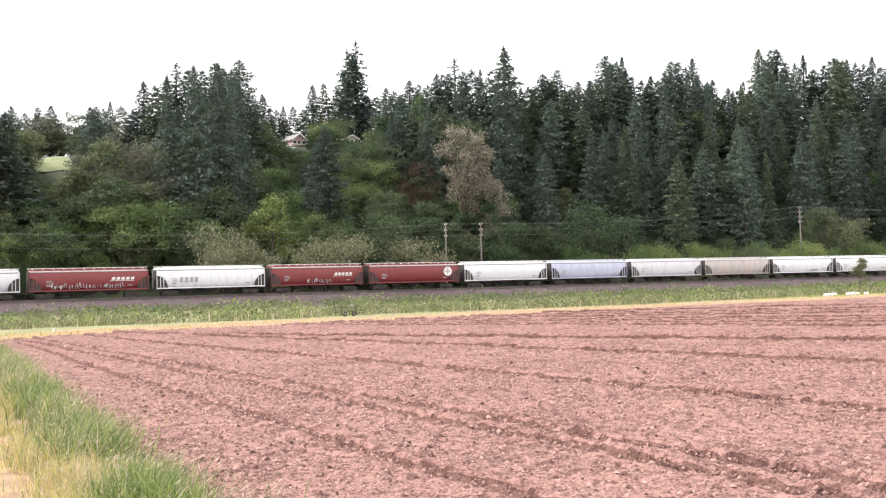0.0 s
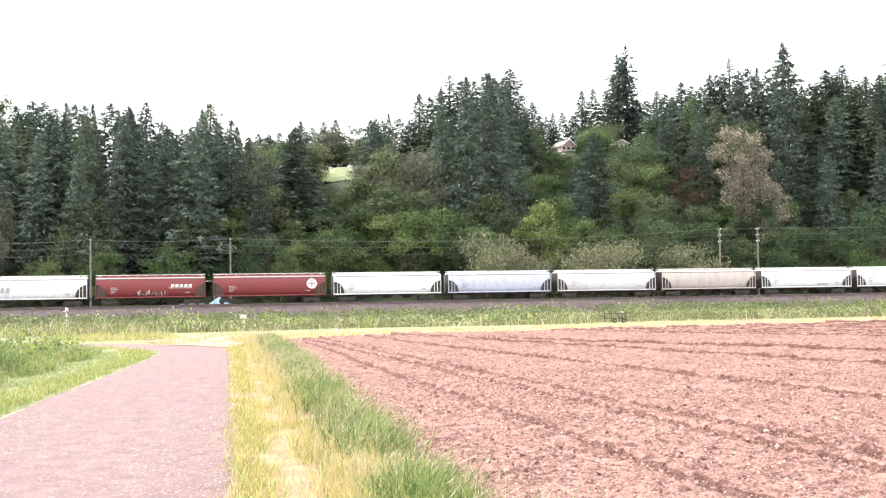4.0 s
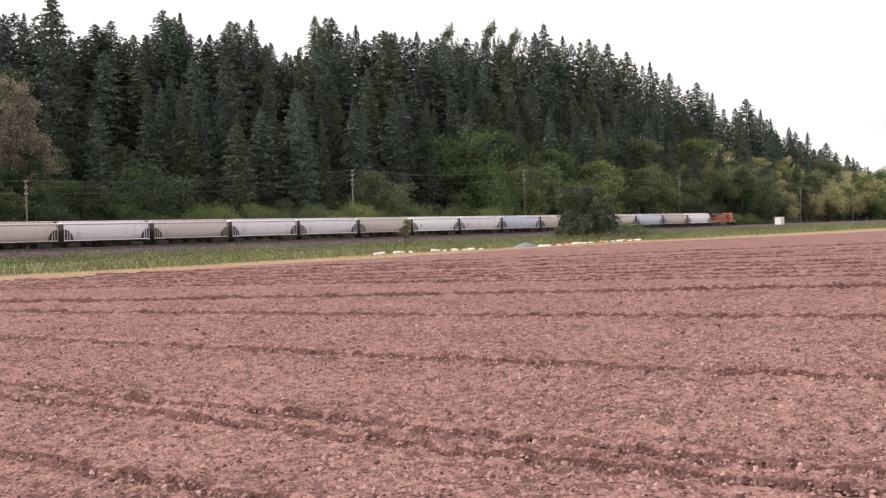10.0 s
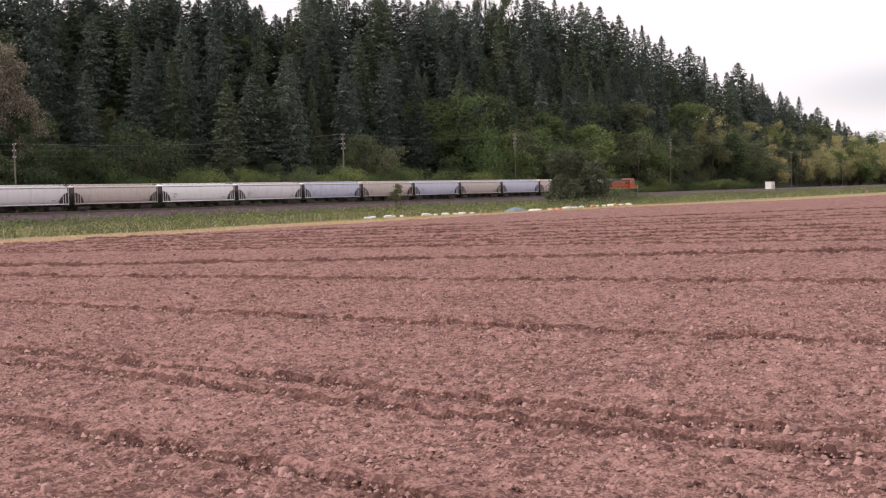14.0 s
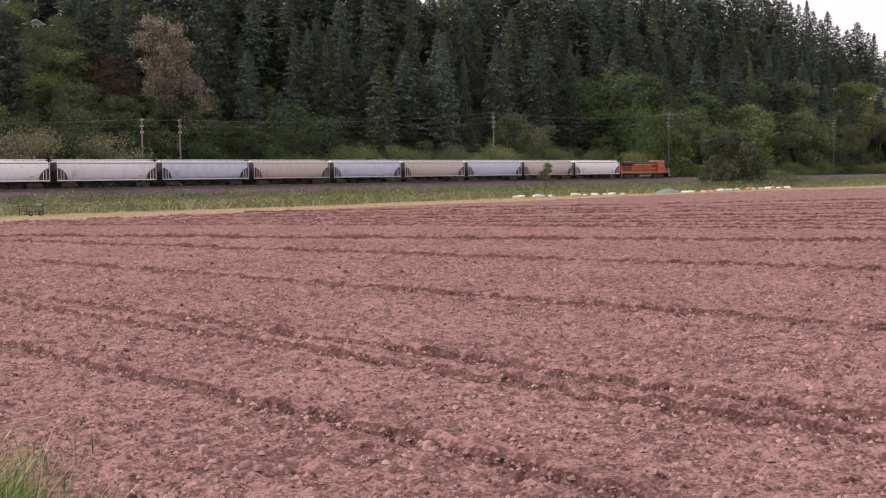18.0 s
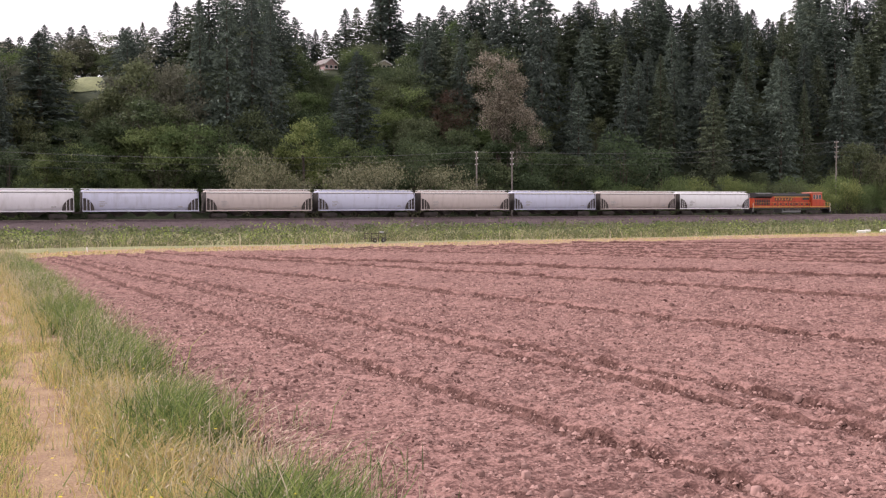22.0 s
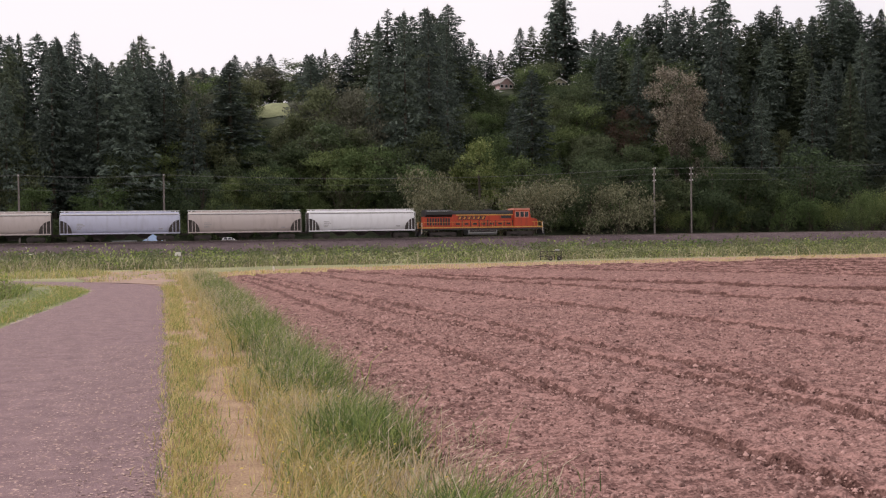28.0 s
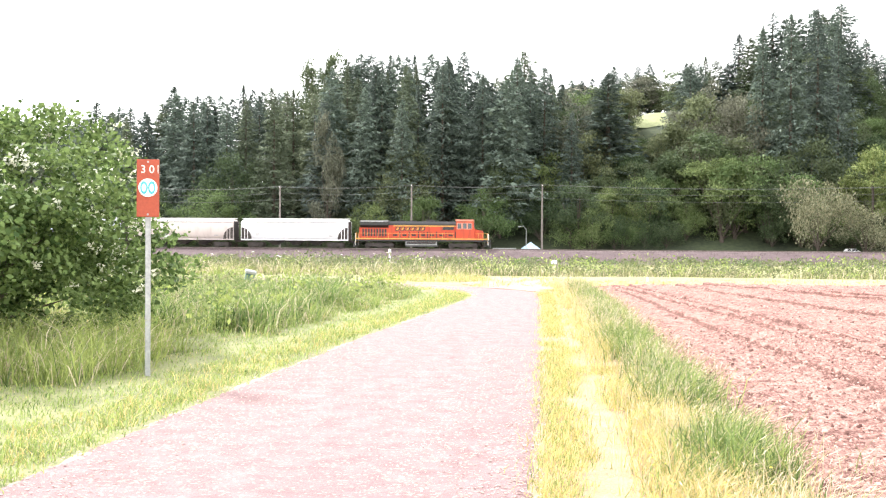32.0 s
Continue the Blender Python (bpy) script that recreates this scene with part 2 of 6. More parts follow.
LEAF_OLIVE = foliage("olive_leaves", (0.066, 0.082, 0.044), (0.165, 0.188, 0.100), 0.6, 0.25, 0.02, 0.2)
# raised to pale gold: a break of sunshine put into the leaf colour
LEAF_SUNLIT = foliage("leaves_with_painted_sun", (0.22, 0.21, 0.095), (0.50, 0.47, 0.25), 0.6, 0.35, 0.015, 0.15)
LEAF_HAW = foliage("hawthorn_leaves", (0.032, 0.060, 0.016), (0.205, 0.275, 0.095), 0.45, 0.33, 0.01, 0.1)
BLOSSOM = foliage("cream_blossom", (0.55, 0.55, 0.42), (0.80, 0.80, 0.68), 0.7, 0.3, 0.01, 0.1)
GRASS = foliage("green_grass", (0.055, 0.092, 0.030), (0.205, 0.280, 0.098), 0.6, 0.3, 0.01, 0.05)
GRASS_BRIGHT = foliage("bright_grass", (0.135, 0.185, 0.048), (0.345, 0.405, 0.130), 0.6, 0.38, 0.01, 0.05)
STRAW = foliage("dry_grass", (0.38, 0.295, 0.115), (0.68, 0.565, 0.265), 0.7, 0.35, 0.01, 0.05)
SEED = foliage("grass_seed_heads", (0.34, 0.285, 0.19), (0.62, 0.54, 0.40), 0.8, 0.3, 0.01, 0.05)
YELLOW = foliage("yellow_petals", (0.60, 0.45, 0.03), (0.75, 0.60, 0.05), 0.6, 0.2, 0.01, 0.05)
WEED = foliage("rank_weeds", (0.085, 0.100, 0.045), (0.225, 0.230, 0.120), 0.7, 0.25, 0.02, 0.1)
CAR_WHITE = painted("white_car_paint", (0.68, 0.65, 0.70), (0.31, 0.27, 0.27))
CAR_BLUE = painted("pale_blue_grey_car_paint", (0.53, 0.54, 0.68), (0.2, 0.19, 0.2))
CAR_TAN = painted("pale_pinkish_grey_car_paint", (0.53, 0.455, 0.44), (0.22, 0.17, 0.15))
CAR_RED = painted("oxide_red_car_paint", (0.205, 0.032, 0.036), (0.09, 0.035, 0.03))
CAR_BRIGHT = painted("bright_white_car_paint", (0.78, 0.765, 0.80), (0.40, 0.37, 0.38), amount=0.3)
RUNNING = painted("roof_walk_paint", (0.75, 0.74, 0.73), (0.35, 0.33, 0.3), amount=0.3)
# underframe grime; also the painted shade at the hopper wagons' ends
UNDER = mottled("underframe_grime_and_shade", (0.022, 0.018, 0.018), (0.075, 0.06, 0.055), 1.2, 12, 0.8, 0.3)
WHEEL = mottled("wheel_steel", (0.03, 0.025, 0.022), (0.10, 0.08, 0.07), 2, 15, 0.6, 0.2, metal=0.4)
ORANGE = painted("orange_loco_paint", (0.47, 0.050, 0.014), (0.06, 0.020, 0.015), amount=0.9)
ROAD = mottled("old_road_asphalt", (0.05, 0.045, 0.045), (0.09, 0.08, 0.08), 1.0, 20, 0.9, 0.3)
CAB_ROOF = painted("faded_pink_orange_paint", (0.55, 0.21, 0.15), (0.22, 0.10, 0.08), amount=0.4)
LOCO_BLACK = painted("black_loco_paint", (0.022, 0.020, 0.022), (0.06, 0.05, 0.05))
LOCO_AMBER = painted("amber_lettering_paint", (0.58, 0.22, 0.04), (0.2, 0.08, 0.03), amount=0.7)
LOCO_YELLOW = painted("yellow_stripe_paint", (0.62, 0.33, 0.07), (0.22, 0.10, 0.05), amount=0.7)
WHITE_MARK = painted("white_lettering_paint", (0.72, 0.70, 0.68), (0.4, 0.35, 0.3), amount=0.3)
# grey for the shadow line below the wagon eaves
EAVE_SHADE = mottled("painted_eave_shade", (0.16, 0.145, 0.15), (0.28, 0.26, 0.26), 1.5, 12, 0.8, 0.1)
GREY_MARK = mottled("grey_marking", (0.28, 0.26, 0.27), (0.42, 0.40, 0.41), 2, 12, 0.7, 0.0)
SIGN_RED = mottled("russet_sign_board", (0.28, 0.045, 0.02), (0.37, 0.065, 0.028), 5, 40, 0.6, 0.1)
SIGN_WHITE = mottled("white_sign_paint", (0.68, 0.66, 0.62), (0.8, 0.78, 0.75), 4, 30, 0.6, 0.1)
TEAL = mottled("teal_sign_paint", (0.05, 0.33, 0.38), (0.10, 0.45, 0.50), 8, 40, 0.6, 0.1)
STEEL = mottled("galvanised_steel", (0.26, 0.265, 0.27), (0.42, 0.425, 0.43), 4, 30, 0.5, 0.15, metal=0.5)
SIDING_PINK = mottled("pinkish_siding", (0.36, 0.23, 0.22), (0.45, 0.31, 0.30), 0.8, 8, 0.8, 0.2)
SIDING_CREAM = mottled("cream_siding", (0.52, 0.47, 0.37), (0.65, 0.60, 0.50), 0.8, 8, 0.8, 0.2)
ROOF = mottled("grey_shingle_roof", (0.17, 0.145, 0.14), (0.27, 0.24, 0.23), 1.2, 10, 0.9, 0.3)
ROOF_CREAM = mottled("pale_shingle_roof", (0.36, 0.33, 0.28), (0.48, 0.44, 0.38), 1.2, 10, 0.9, 0.3)
TRIM = mottled("white_trim", (0.70, 0.69, 0.67), (0.80, 0.79, 0.77), 3, 20, 0.6, 0.1)
PLASTIC_GREEN = mottled("green_plastic", (0.05, 0.10, 0.10), (0.09, 0.155, 0.15), 3, 20, 0.5, 0.1)
BAG = mottled("pale_sacks", (0.55, 0.53, 0.50), (0.78, 0.76, 0.72), 3, 18, 0.7, 0.4, vary=0.12)
BAG_ORANGE = mottled("orange_sacks", (0.50, 0.20, 0.10), (0.65, 0.32, 0.18), 3, 18, 0.7, 0.4, vary=0.12)
TARP = mottled("blue_grey_tarpaulin", (0.10, 0.14, 0.165), (0.20, 0.25, 0.27), 1.5, 10, 0.6, 0.4)
TENT = mottled("pale_blue_canopy", (0.30, 0.44, 0.66), (0.44, 0.56, 0.76), 1.5, 10, 0.6, 0.2)
GLASS, _n, _l, _b = node_material("dark_window_glass", 0.08)
_b.inputs["Base Color"].default_value = (0.03, 0.035, 0.04, 1)
_b.inputs["Specular IOR Level"].default_value = 0.8


# ---- building helpers ----
class Shape:
    """Collects faces of one mesh."""

    def __init__(self):
        self.v, self.f, self.m = [], [], []

    def add(self, verts, faces, mat=0):
        n = len(self.v)
        self.v.extend(verts)
        self.f.extend(tuple(i + n for i in f) for f in faces)
        self.m.extend([mat] * len(faces))
        return self

    def box(self, x0, x1, y0, y1, z0, z1, mat=0, bev=0.0):
        if bev <= 0:
            v = [(x, y, z) for z in (z0, z1) for y in (y0, y1) for x in (x0, x1)]
            return self.add(v, [(0, 2, 3, 1), (4, 5, 7, 6), (0, 1, 5, 4), (2, 6, 7, 3), (0, 4, 6, 2), (1, 3, 7, 5)], mat)
        b = bev
        ring = lambda z, i: [(x0 + i, y0 + b, z), (x0 + b, y0 + i, z), (x1 - b, y0 + i, z), (x1 - i, y0 + b, z),
                             (x1 - i, y1 - b, z), (x1 - b, y1 - i, z), (x0 + b, y1 - i, z), (x0 + i, y1 - b, z)]
        return self.loft([ring(z0, b * 0.6), ring(z0 + b, 0), ring(z1 - b, 0), ring(z1, b * 0.6)], mat)

    def loft(self, rings, mat=0, caps=True):
        n = len(rings[0])
        v = [p for r in rings for p in r]
        f = [(k * n + i, k * n + (i + 1) % n, (k + 1) * n + (i + 1) % n, (k + 1) * n + i) for k in range(len(rings) - 1) for i in range(n)]
        if caps:
            f += [tuple(reversed(range(n))), tuple(range((len(rings) - 1) * n, len(rings) * n))]
        return self.add(v, f, mat)

    def tube(self, a, b, ra, rb=None, sides=8, mat=0):
        a, b = Vector(a), Vector(b)
        d = (b - a).normalized()
        u = d.cross(Vector((0, 0, 1)) if abs(d.z) < 0.9 else Vector((1, 0, 0))).normalized()
        w = d.cross(u)
        rb = ra if rb is None else rb
        ring = lambda c, r: [tuple(c + (u * math.cos(6.2832 * i / sides) + w * math.sin(6.2832 * i / sides)) * r) for i in range(sides)]
        return self.loft([ring(a, ra), ring(b, rb)], mat)

    def prism(self, pts, axis, a, b, mat=0):
        """An outline in the plane across axis ('x', 'y' or 'z'), drawn out from a to b."""
        put = {"x": lambda p, c: (c, p[0], p[1]), "y": lambda p, c: (p[0], c, p[1]), "z": lambda p, c: (p[0], p[1], c)}[axis]
        return self.loft([[put(p, a) for p in pts], [put(p, b) for p in pts]], mat)

    def lifted(self, dz):
        self.v = [(x, y, z + dz) for x, y, z in self.v]
        return self

    def mesh(self, name, mats, smooth=False):
        me = bpy.data.meshes.new(name)
        me.from_pydata([tuple(p) for p in self.v], [], self.f)
        for m in mats if isinstance(mats, (list, tuple)) else [mats]:
            me.materials.append(m)
        if any(self.m):
            me.polygons.foreach_set("material_index", self.m)
        if smooth:
            me.polygons.foreach_set("use_smooth", [True] * len(me.polygons))
        me.validate()
        me.update()
        return me


def part(name, shape, mats, parent, label="", smooth=False):
    """Links a shape, or a mesh, as one mesh object under a thing or a part."""
    ob = new(name, shape if isinstance(shape, bpy.types.Mesh) else shape.mesh(name, mats, smooth))
    ob.parent = parent
    return tagged(ob, label=label)


def thing(name, label, category, m=None, group="", kind="", mesh=None):
    ob = new(name, mesh)
    if m is not None:
        ob.matrix_basis = m
    return tagged(ob, label, category, group, kind)


def raw_mesh(name, verts, faces, mats, index=None, smooth=False):
    """A mesh from number arrays of corners and of three- or four-cornered faces."""
    me = bpy.data.meshes.new(name)
    verts, faces = np.asarray(verts, np.float32), np.asarray(faces, np.int32)
    n, k = faces.shape
    me.vertices.add(len(verts))
    me.vertices.foreach_set("co", verts.ravel())
    me.loops.add(n * k)
    me.loops.foreach_set("vertex_index", faces.ravel())
    me.polygons.add(n)
    me.polygons.foreach_set("loop_start", np.arange(0, n * k, k, dtype=np.int32))
    me.polygons.foreach_set("loop_total", np.full(n, k, np.int32))
    for m in mats if isinstance(mats, (list, tuple)) else [mats]:
        me.materials.append(m)
    if index is not None:
        me.polygons.foreach_set("material_index", np.asarray(index, np.int32))
    if smooth:
        me.polygons.foreach_set("use_smooth", np.ones(n, bool))
    me.update(calc_edges=True)
    me.validate()
    return me


def lattice(x, y, seed):
    """Smooth value noise, 0 to 1, on arrays."""
    r = np.random.RandomState(seed).rand(256, 256)
    xi, yi = np.floor(x).astype(int), np.floor(y).astype(int)
    u, v = x - xi, y - yi
    u, v = u * u * (3 - 2 * u), v * v * (3 - 2 * v)
    g = lambda a, b: r[a % 256, b % 256]
    return (g(xi, yi) * (1 - u) + g(xi + 1, yi) * u) * (1 - v) + (g(xi, yi + 1) * (1 - u) + g(xi + 1, yi + 1) * u) * v

# ---- land ----
TRACK_Y, RAIL_Z = 170.0, 0.02
HILL_X = [-400, -160, -115, -63, -41, 0, 30, 55, 98, 141, 171, 227, 280, 358, 460, 554, 646, 738, 830, 1000, 1600]
HILL_Z = [0, 1, 5, 14, 20, 24, 31, 31, 36, 37, 37, 41, 41, 50, 43, 37, 25, 17, 9, 1, 0]


def land_z(x, y):
    """Height of the bare ground."""
    x, y = np.asarray(x, float), np.asarray(y, float)
    z = -2.1 * np.clip((y - 46) / 60, 0, 1) ** 1.0
    z = z + 0.18 * (lattice(x / 7, y / 7, 3) - 0.5) * np.clip((y - 44) / 6, 0, 1) * np.clip((150 - y) / 10, 0, 1)
    # trackbed
    rise = np.clip((y - 160.8) / 4.6, 0, 1)
    z = np.where(y > 155, -2.1 + rise * 1.75, z)
    # hillside
    t = np.clip((y - 186) / 66, 0, 1)
    crest = np.interp(x, HILL_X, HILL_Z)
    bumps = 3.0 * (lattice(x / 23, y / 23, 5) - 0.5)
    hill = (crest + 1) * (t * t * (3 - 2 * t)) ** 0.85 + bumps * np.clip((y - 190) / 25, 0, 1) * np.clip(crest / 10, 0, 1) + 10 * np.clip((y - 250) / 150, 0, 1) * np.clip(crest / 20, 0, 1)
    z = np.where(y > 180, -0.35 + hill, z)
    return z - 0.5 * np.clip((y - 174) / 3, 0, 1) * np.clip((190 - y) / 4, 0, 1)


def sheet(name, xs, ys, zf, mats, index=None, smooth=True):
    X, Y = np.meshgrid(np.asarray(xs, float), np.asarray(ys, float))
    Z = zf(X, Y)
    nx, ny = len(xs), len(ys)
    i = np.arange(nx * ny).reshape(ny, nx)
    f = np.stack([i[:-1, :-1], i[:-1, 1:], i[1:, 1:], i[1:, :-1]], -1).reshape(-1, 4)
    idx = None if index is None else index(X[:-1, :-1], Y[:-1, :-1]).ravel()
    return raw_mesh(name, np.stack([X, Y, Z], -1).reshape(-1, 3), f, mats, idx, smooth)


# far edge of the ploughed field
EDGE_X = [2, 4.6, 8.5, 13, 30, 50, 64, 76, 90, 100, 120, 230]
EDGE_Y = [35.5, 37.4, 38.4, 38.8, 40.0, 41.2, 43.0, 43.2, 40.8, 38.6, 37.0, 36.5]


def ground_height(x, y):
    inside = (x > 1.9) & (x < 230) & (y > -20) & (y < np.interp(x, EDGE_X, EDGE_Y) - 0.5)
    return land_z(x, y) - np.where(inside, 0.25, 0.0)


def ground_kind(x, y):
    k = np.zeros(x.shape, int)
    k[(x > -1.3) & (x < 2.7) & (y < 38)] = 1
    far = np.interp(x, EDGE_X, EDGE_Y)
    k[(y >= far - 1) & (y < far + 4.5) & (x > 2)] = 1
    k[(x < -1.3) & (y < 36) & (y > -10)] = 5
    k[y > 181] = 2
    k[(y > 155) & (y <= 181)] = 3
    k[(x > 24.5) & (x < 33.0) & (y > 234) & (y < 252)] = 4
    return k


gx = sorted({*np.arange(-30, 60, 1.0).tolist(), *np.arange(-160, 500, 8.0).tolist(), *np.arange(500, 1700, 40.0).tolist(), -4000, -2000, -900, -400, -250, 0.15, 1.72, 1.95, 2.7, 2800, 4500, *np.arange(24, 36, 0.5).tolist()})
gy = sorted({*np.arange(-10, 60, 1.0).tolist(), *np.arange(60, 155, 5.0).tolist(), *np.arange(155, 186, 0.8).tolist(), *np.arange(186, 300, 3.0).tolist(), 320, 360, 420, 500, 700, 1200, 2500, 4800, -40, -120, -400, -1500, -4000})
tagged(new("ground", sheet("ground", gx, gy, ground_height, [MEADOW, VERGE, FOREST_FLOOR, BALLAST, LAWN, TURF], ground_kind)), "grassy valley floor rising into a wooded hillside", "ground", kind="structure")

tagged(new("hill_lawn", sheet("hill_lawn", np.arange(25.4, 33.4, 0.5), np.arange(236.0, 238.6, 0.5), lambda x, y: np.maximum(land_z(x, y) + 0.15, 26.3 + 0.36 * (y - 235) + 0.10 * (x - 29) + 0.25 * np.sin(x * 0.8)), LAWN)), "sloping pale green lawn high on the hillside", "lawn", kind="structure")

# ploughed field with wheel ruts that fan out from the far headland
RUTS = [(4.15, 0.035, 0.6), (6.2, 0.085, 0.75), (6.75, 0.085, 0.65), (11.0, 0.155, 1.2), (18.2, 0.30, 0.95), (28.6, 0.60, 1.1), (33.0, 0.47, 0.55), (38.0, 0.66, 0.3), (42.0, 0.75, 0.5), (47.0, 0.85, 0.3), (52.0, 0.95, 0.5), (64.0, 1.2, 0.5), (72.0, 1.35, 0.3), (80.0, 1.5, 0.5), (100.0, 1.9, 0.5)]


def field_end(x):
    """Depth of the field's far edge."""
    return np.interp(x, EDGE_X, EDGE_Y) + 0.5 * (lattice(x / 1.7, x * 0, 44) - 0.5)


def rut_sway(x0):
    return 0.16 if x0 < 8 else 0.10


def rut_offset(x, y, x0, slope):
    return (x - (x0 - slope * y) + rut_sway(x0) * (lattice(y / 2.2 + x0, y * 0, 16) - 0.5)) / math.sqrt(1 + slope * slope)


def rut_width(x0):
    return min(1.5, 1 + 0.015 * max(0, x0 - 8)) if x0 > 8 else 0.8


def soil_height(x, y):
    z = 0.022 * (lattice(x / 0.55, y / 0.55, 11) - 0.5) + 0.032 * (lattice(x / 0.24, y / 0.24, 12) - 0.5) + 0.08 * (lattice(x / 0.13, y / 0.13, 13) - 0.5) ** 2 * 2 + 0.034 * (lattice(x / 0.07, y / 0.07, 17) - 0.5)
    z = z + 0.012 * (lattice(x / 0.1, y / 0.1, 27) - 0.5) * np.clip((26 - y) / 10, 0, 1)
    z = z + 0.03 * (lattice(x / 6, y / 6, 14) - 0.5)
    far = np.clip((np.hypot(x, y) - 11) / 10, 0, 1)
    return z + far * 0.03 * (lattice(x / 0.34, y / 0.27, 71) - 0.5) + 0.02


def field_height(x, y):
    z = soil_height(x, y)
    for x0, slope, depth in RUTS:
        z = z - 0.15 * np.exp(-(rut_offset(x, y, x0, slope) / (0.2 * rut_width(x0))) ** 4) * min(1, depth + 0.3)
    edge = np.clip((x - 1.72) / 0.2, 0, 1) * np.clip((field_end(x) - y) / 0.3, 0, 1)
    return np.where(edge < 1, z * edge - 0.06 * (1 - edge), z)


def rut_mesh(name, x0, slope, depth):
    """A wheel rut: a groove with a steep broken wall on one side and crumbled banks."""
    w, y0, y1 = rut_width(x0), 0.5, 40.5
    y = np.concatenate([np.arange(y0, 16, 0.055), np.arange(16, y1, 0.12)]) if x0 < 30 else np.arange(y0, y1, 0.09)
    y = y[(x0 - slope * y > 2.1) & (y < field_end(x0 - slope * y) - 0.4)]
    cs = np.array([-0.46, -0.30, -0.17, -0.08, -0.01, 0.035, 0.075, 0.14, 0.23, 0.34, 0.46]) * w
    zs = np.array([-0.045, 0.010, 0.012, -0.030, -0.055, -0.045, 0.030, 0.058, 0.040, 0.012, -0.045])
    if x0 > 15:
        zs = zs + np.array([0, 0, 0, 0, 0, 0.005, 0.020, 0.022, 0.015, 0.005, 0])
    zs = zs * (0.5 + 0.55 * depth) * (0.75 + 0.25 * w)
    C, Y = np.meshgrid(cs, y)
    Zs = np.tile(zs, (len(y), 1))
    n = math.sqrt(1 + slope * slope)
    xc = x0 - slope * y - rut_sway(x0) * (lattice(y / 2.2 + x0, y * 0, 16) - 0.5)
    C = C + 0.055 * w * (lattice(Y / 0.18 + x0, C * 7, 61) - 0.5) * (np.abs(C) < 0.4 * w)
    X, Y2 = xc[:, None] + C / n, Y + C * slope / n
    rough = 0.65 + 0.7 * lattice(Y / 0.4 + x0, C * 0 + x0, 62)
    Z = soil_height(X, Y2) + Zs * np.where(np.abs(C) < 0.4 * w, rough, 1) + 0.05 * (lattice(X / 0.11, Y2 / 0.11, 63) - 0.5) * (np.abs(C) < 0.4 * w)
    r_, c_ = X.shape
    i = np.arange(r_ * c_).reshape(r_, c_)
    F = np.stack([i[:-1, :-1], i[:-1, 1:], i[1:, 1:], i[1:, :-1]], -1)
    # groove floor and steep wall get the painted shade
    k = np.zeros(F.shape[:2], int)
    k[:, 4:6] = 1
    return raw_mesh(name, np.stack([X, Y2, Z], -1).reshape(-1, 3), F.reshape(-1, 4), [SOIL, RUT_SHADE], k.ravel(), False)


fx = np.concatenate([np.arange(1.72, 15, 0.07), np.arange(15, 40, 0.13), np.arange(40, 90, 0.3), np.arange(90, 226, 1.5)])
fy = np.concatenate([np.arange(-6, -1.5, 0.5), np.arange(-1.5, 15, 0.07), np.arange(15, 44, 0.18)])
field = tagged(new("ploughed_field", sheet("ploughed_field", fx, fy, field_height, SOIL)), "reddish-brown ploughed field with wheel ruts", "field", kind="structure")
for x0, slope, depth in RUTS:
    part("wheel_rut", rut_mesh("wheel_rut", x0, slope, depth), None, field, "broken wheel rut with shade painted in its groove")


def clods(name, n, x0, x1, y0, y1, smin, smax, seed):
    """Loose lumps of earth, each a dented ball of a few faces."""
    r = np.random.RandomState(seed)
    bv = np.array([(-1, -1, -1), (1, -1, -1), (1, 1, -1), (-1, 1, -1), (-0.7, -0.7, 1), (0.7, -0.7, 1), (0.7, 0.7, 1), (-0.7, 0.7, 1)]) * 0.75
    bf = np.array([(0, 1, 5), (0, 5, 4), (1, 2, 6), (1, 6, 5), (2, 3, 7), (2, 7, 6), (3, 0, 4), (3, 4, 7), (4, 5, 6), (4, 6, 7)])
    q = r.rand(n)
    px, py = x0 + (x1 - x0) * r.rand(n) ** 1.3, y0 + (y1 - y0) * r.rand(n) ** 1.3
    k = r.rand(n) < 0.42
    which = np.array(RUTS)[r.randint(0, 6, n)]
    rx = which[:, 0] - which[:, 1] * py + r.choice([-1, 1], n) * (0.30 + 0.1 * r.randn(n))
    px = np.where(k & (rx > x0), rx, px)
    py = np.minimum(py, field_end(px) - 0.4)
    s = smin + (smax - smin) * q ** 5
    V = bv[None] * (1 + 0.9 * (r.rand(n, len(bv), 3) - 0.5)) * s[:, None, None] * (0.7 + 0.6 * r.rand(n, 1, 3))
    V[:, :, 2] *= 0.75
    V += np.stack([px, py, soil_height(px, py) + s * 0.4], -1)[:, None]
    F = bf[None] + (np.arange(n) * len(bv))[:, None, None]
    return thing(name, "loose lumps of dry reddish earth on the field", "clods", kind="stuff", mesh=raw_mesh(name, V.reshape(-1, 3), F.reshape(-1, 3), CLOD))


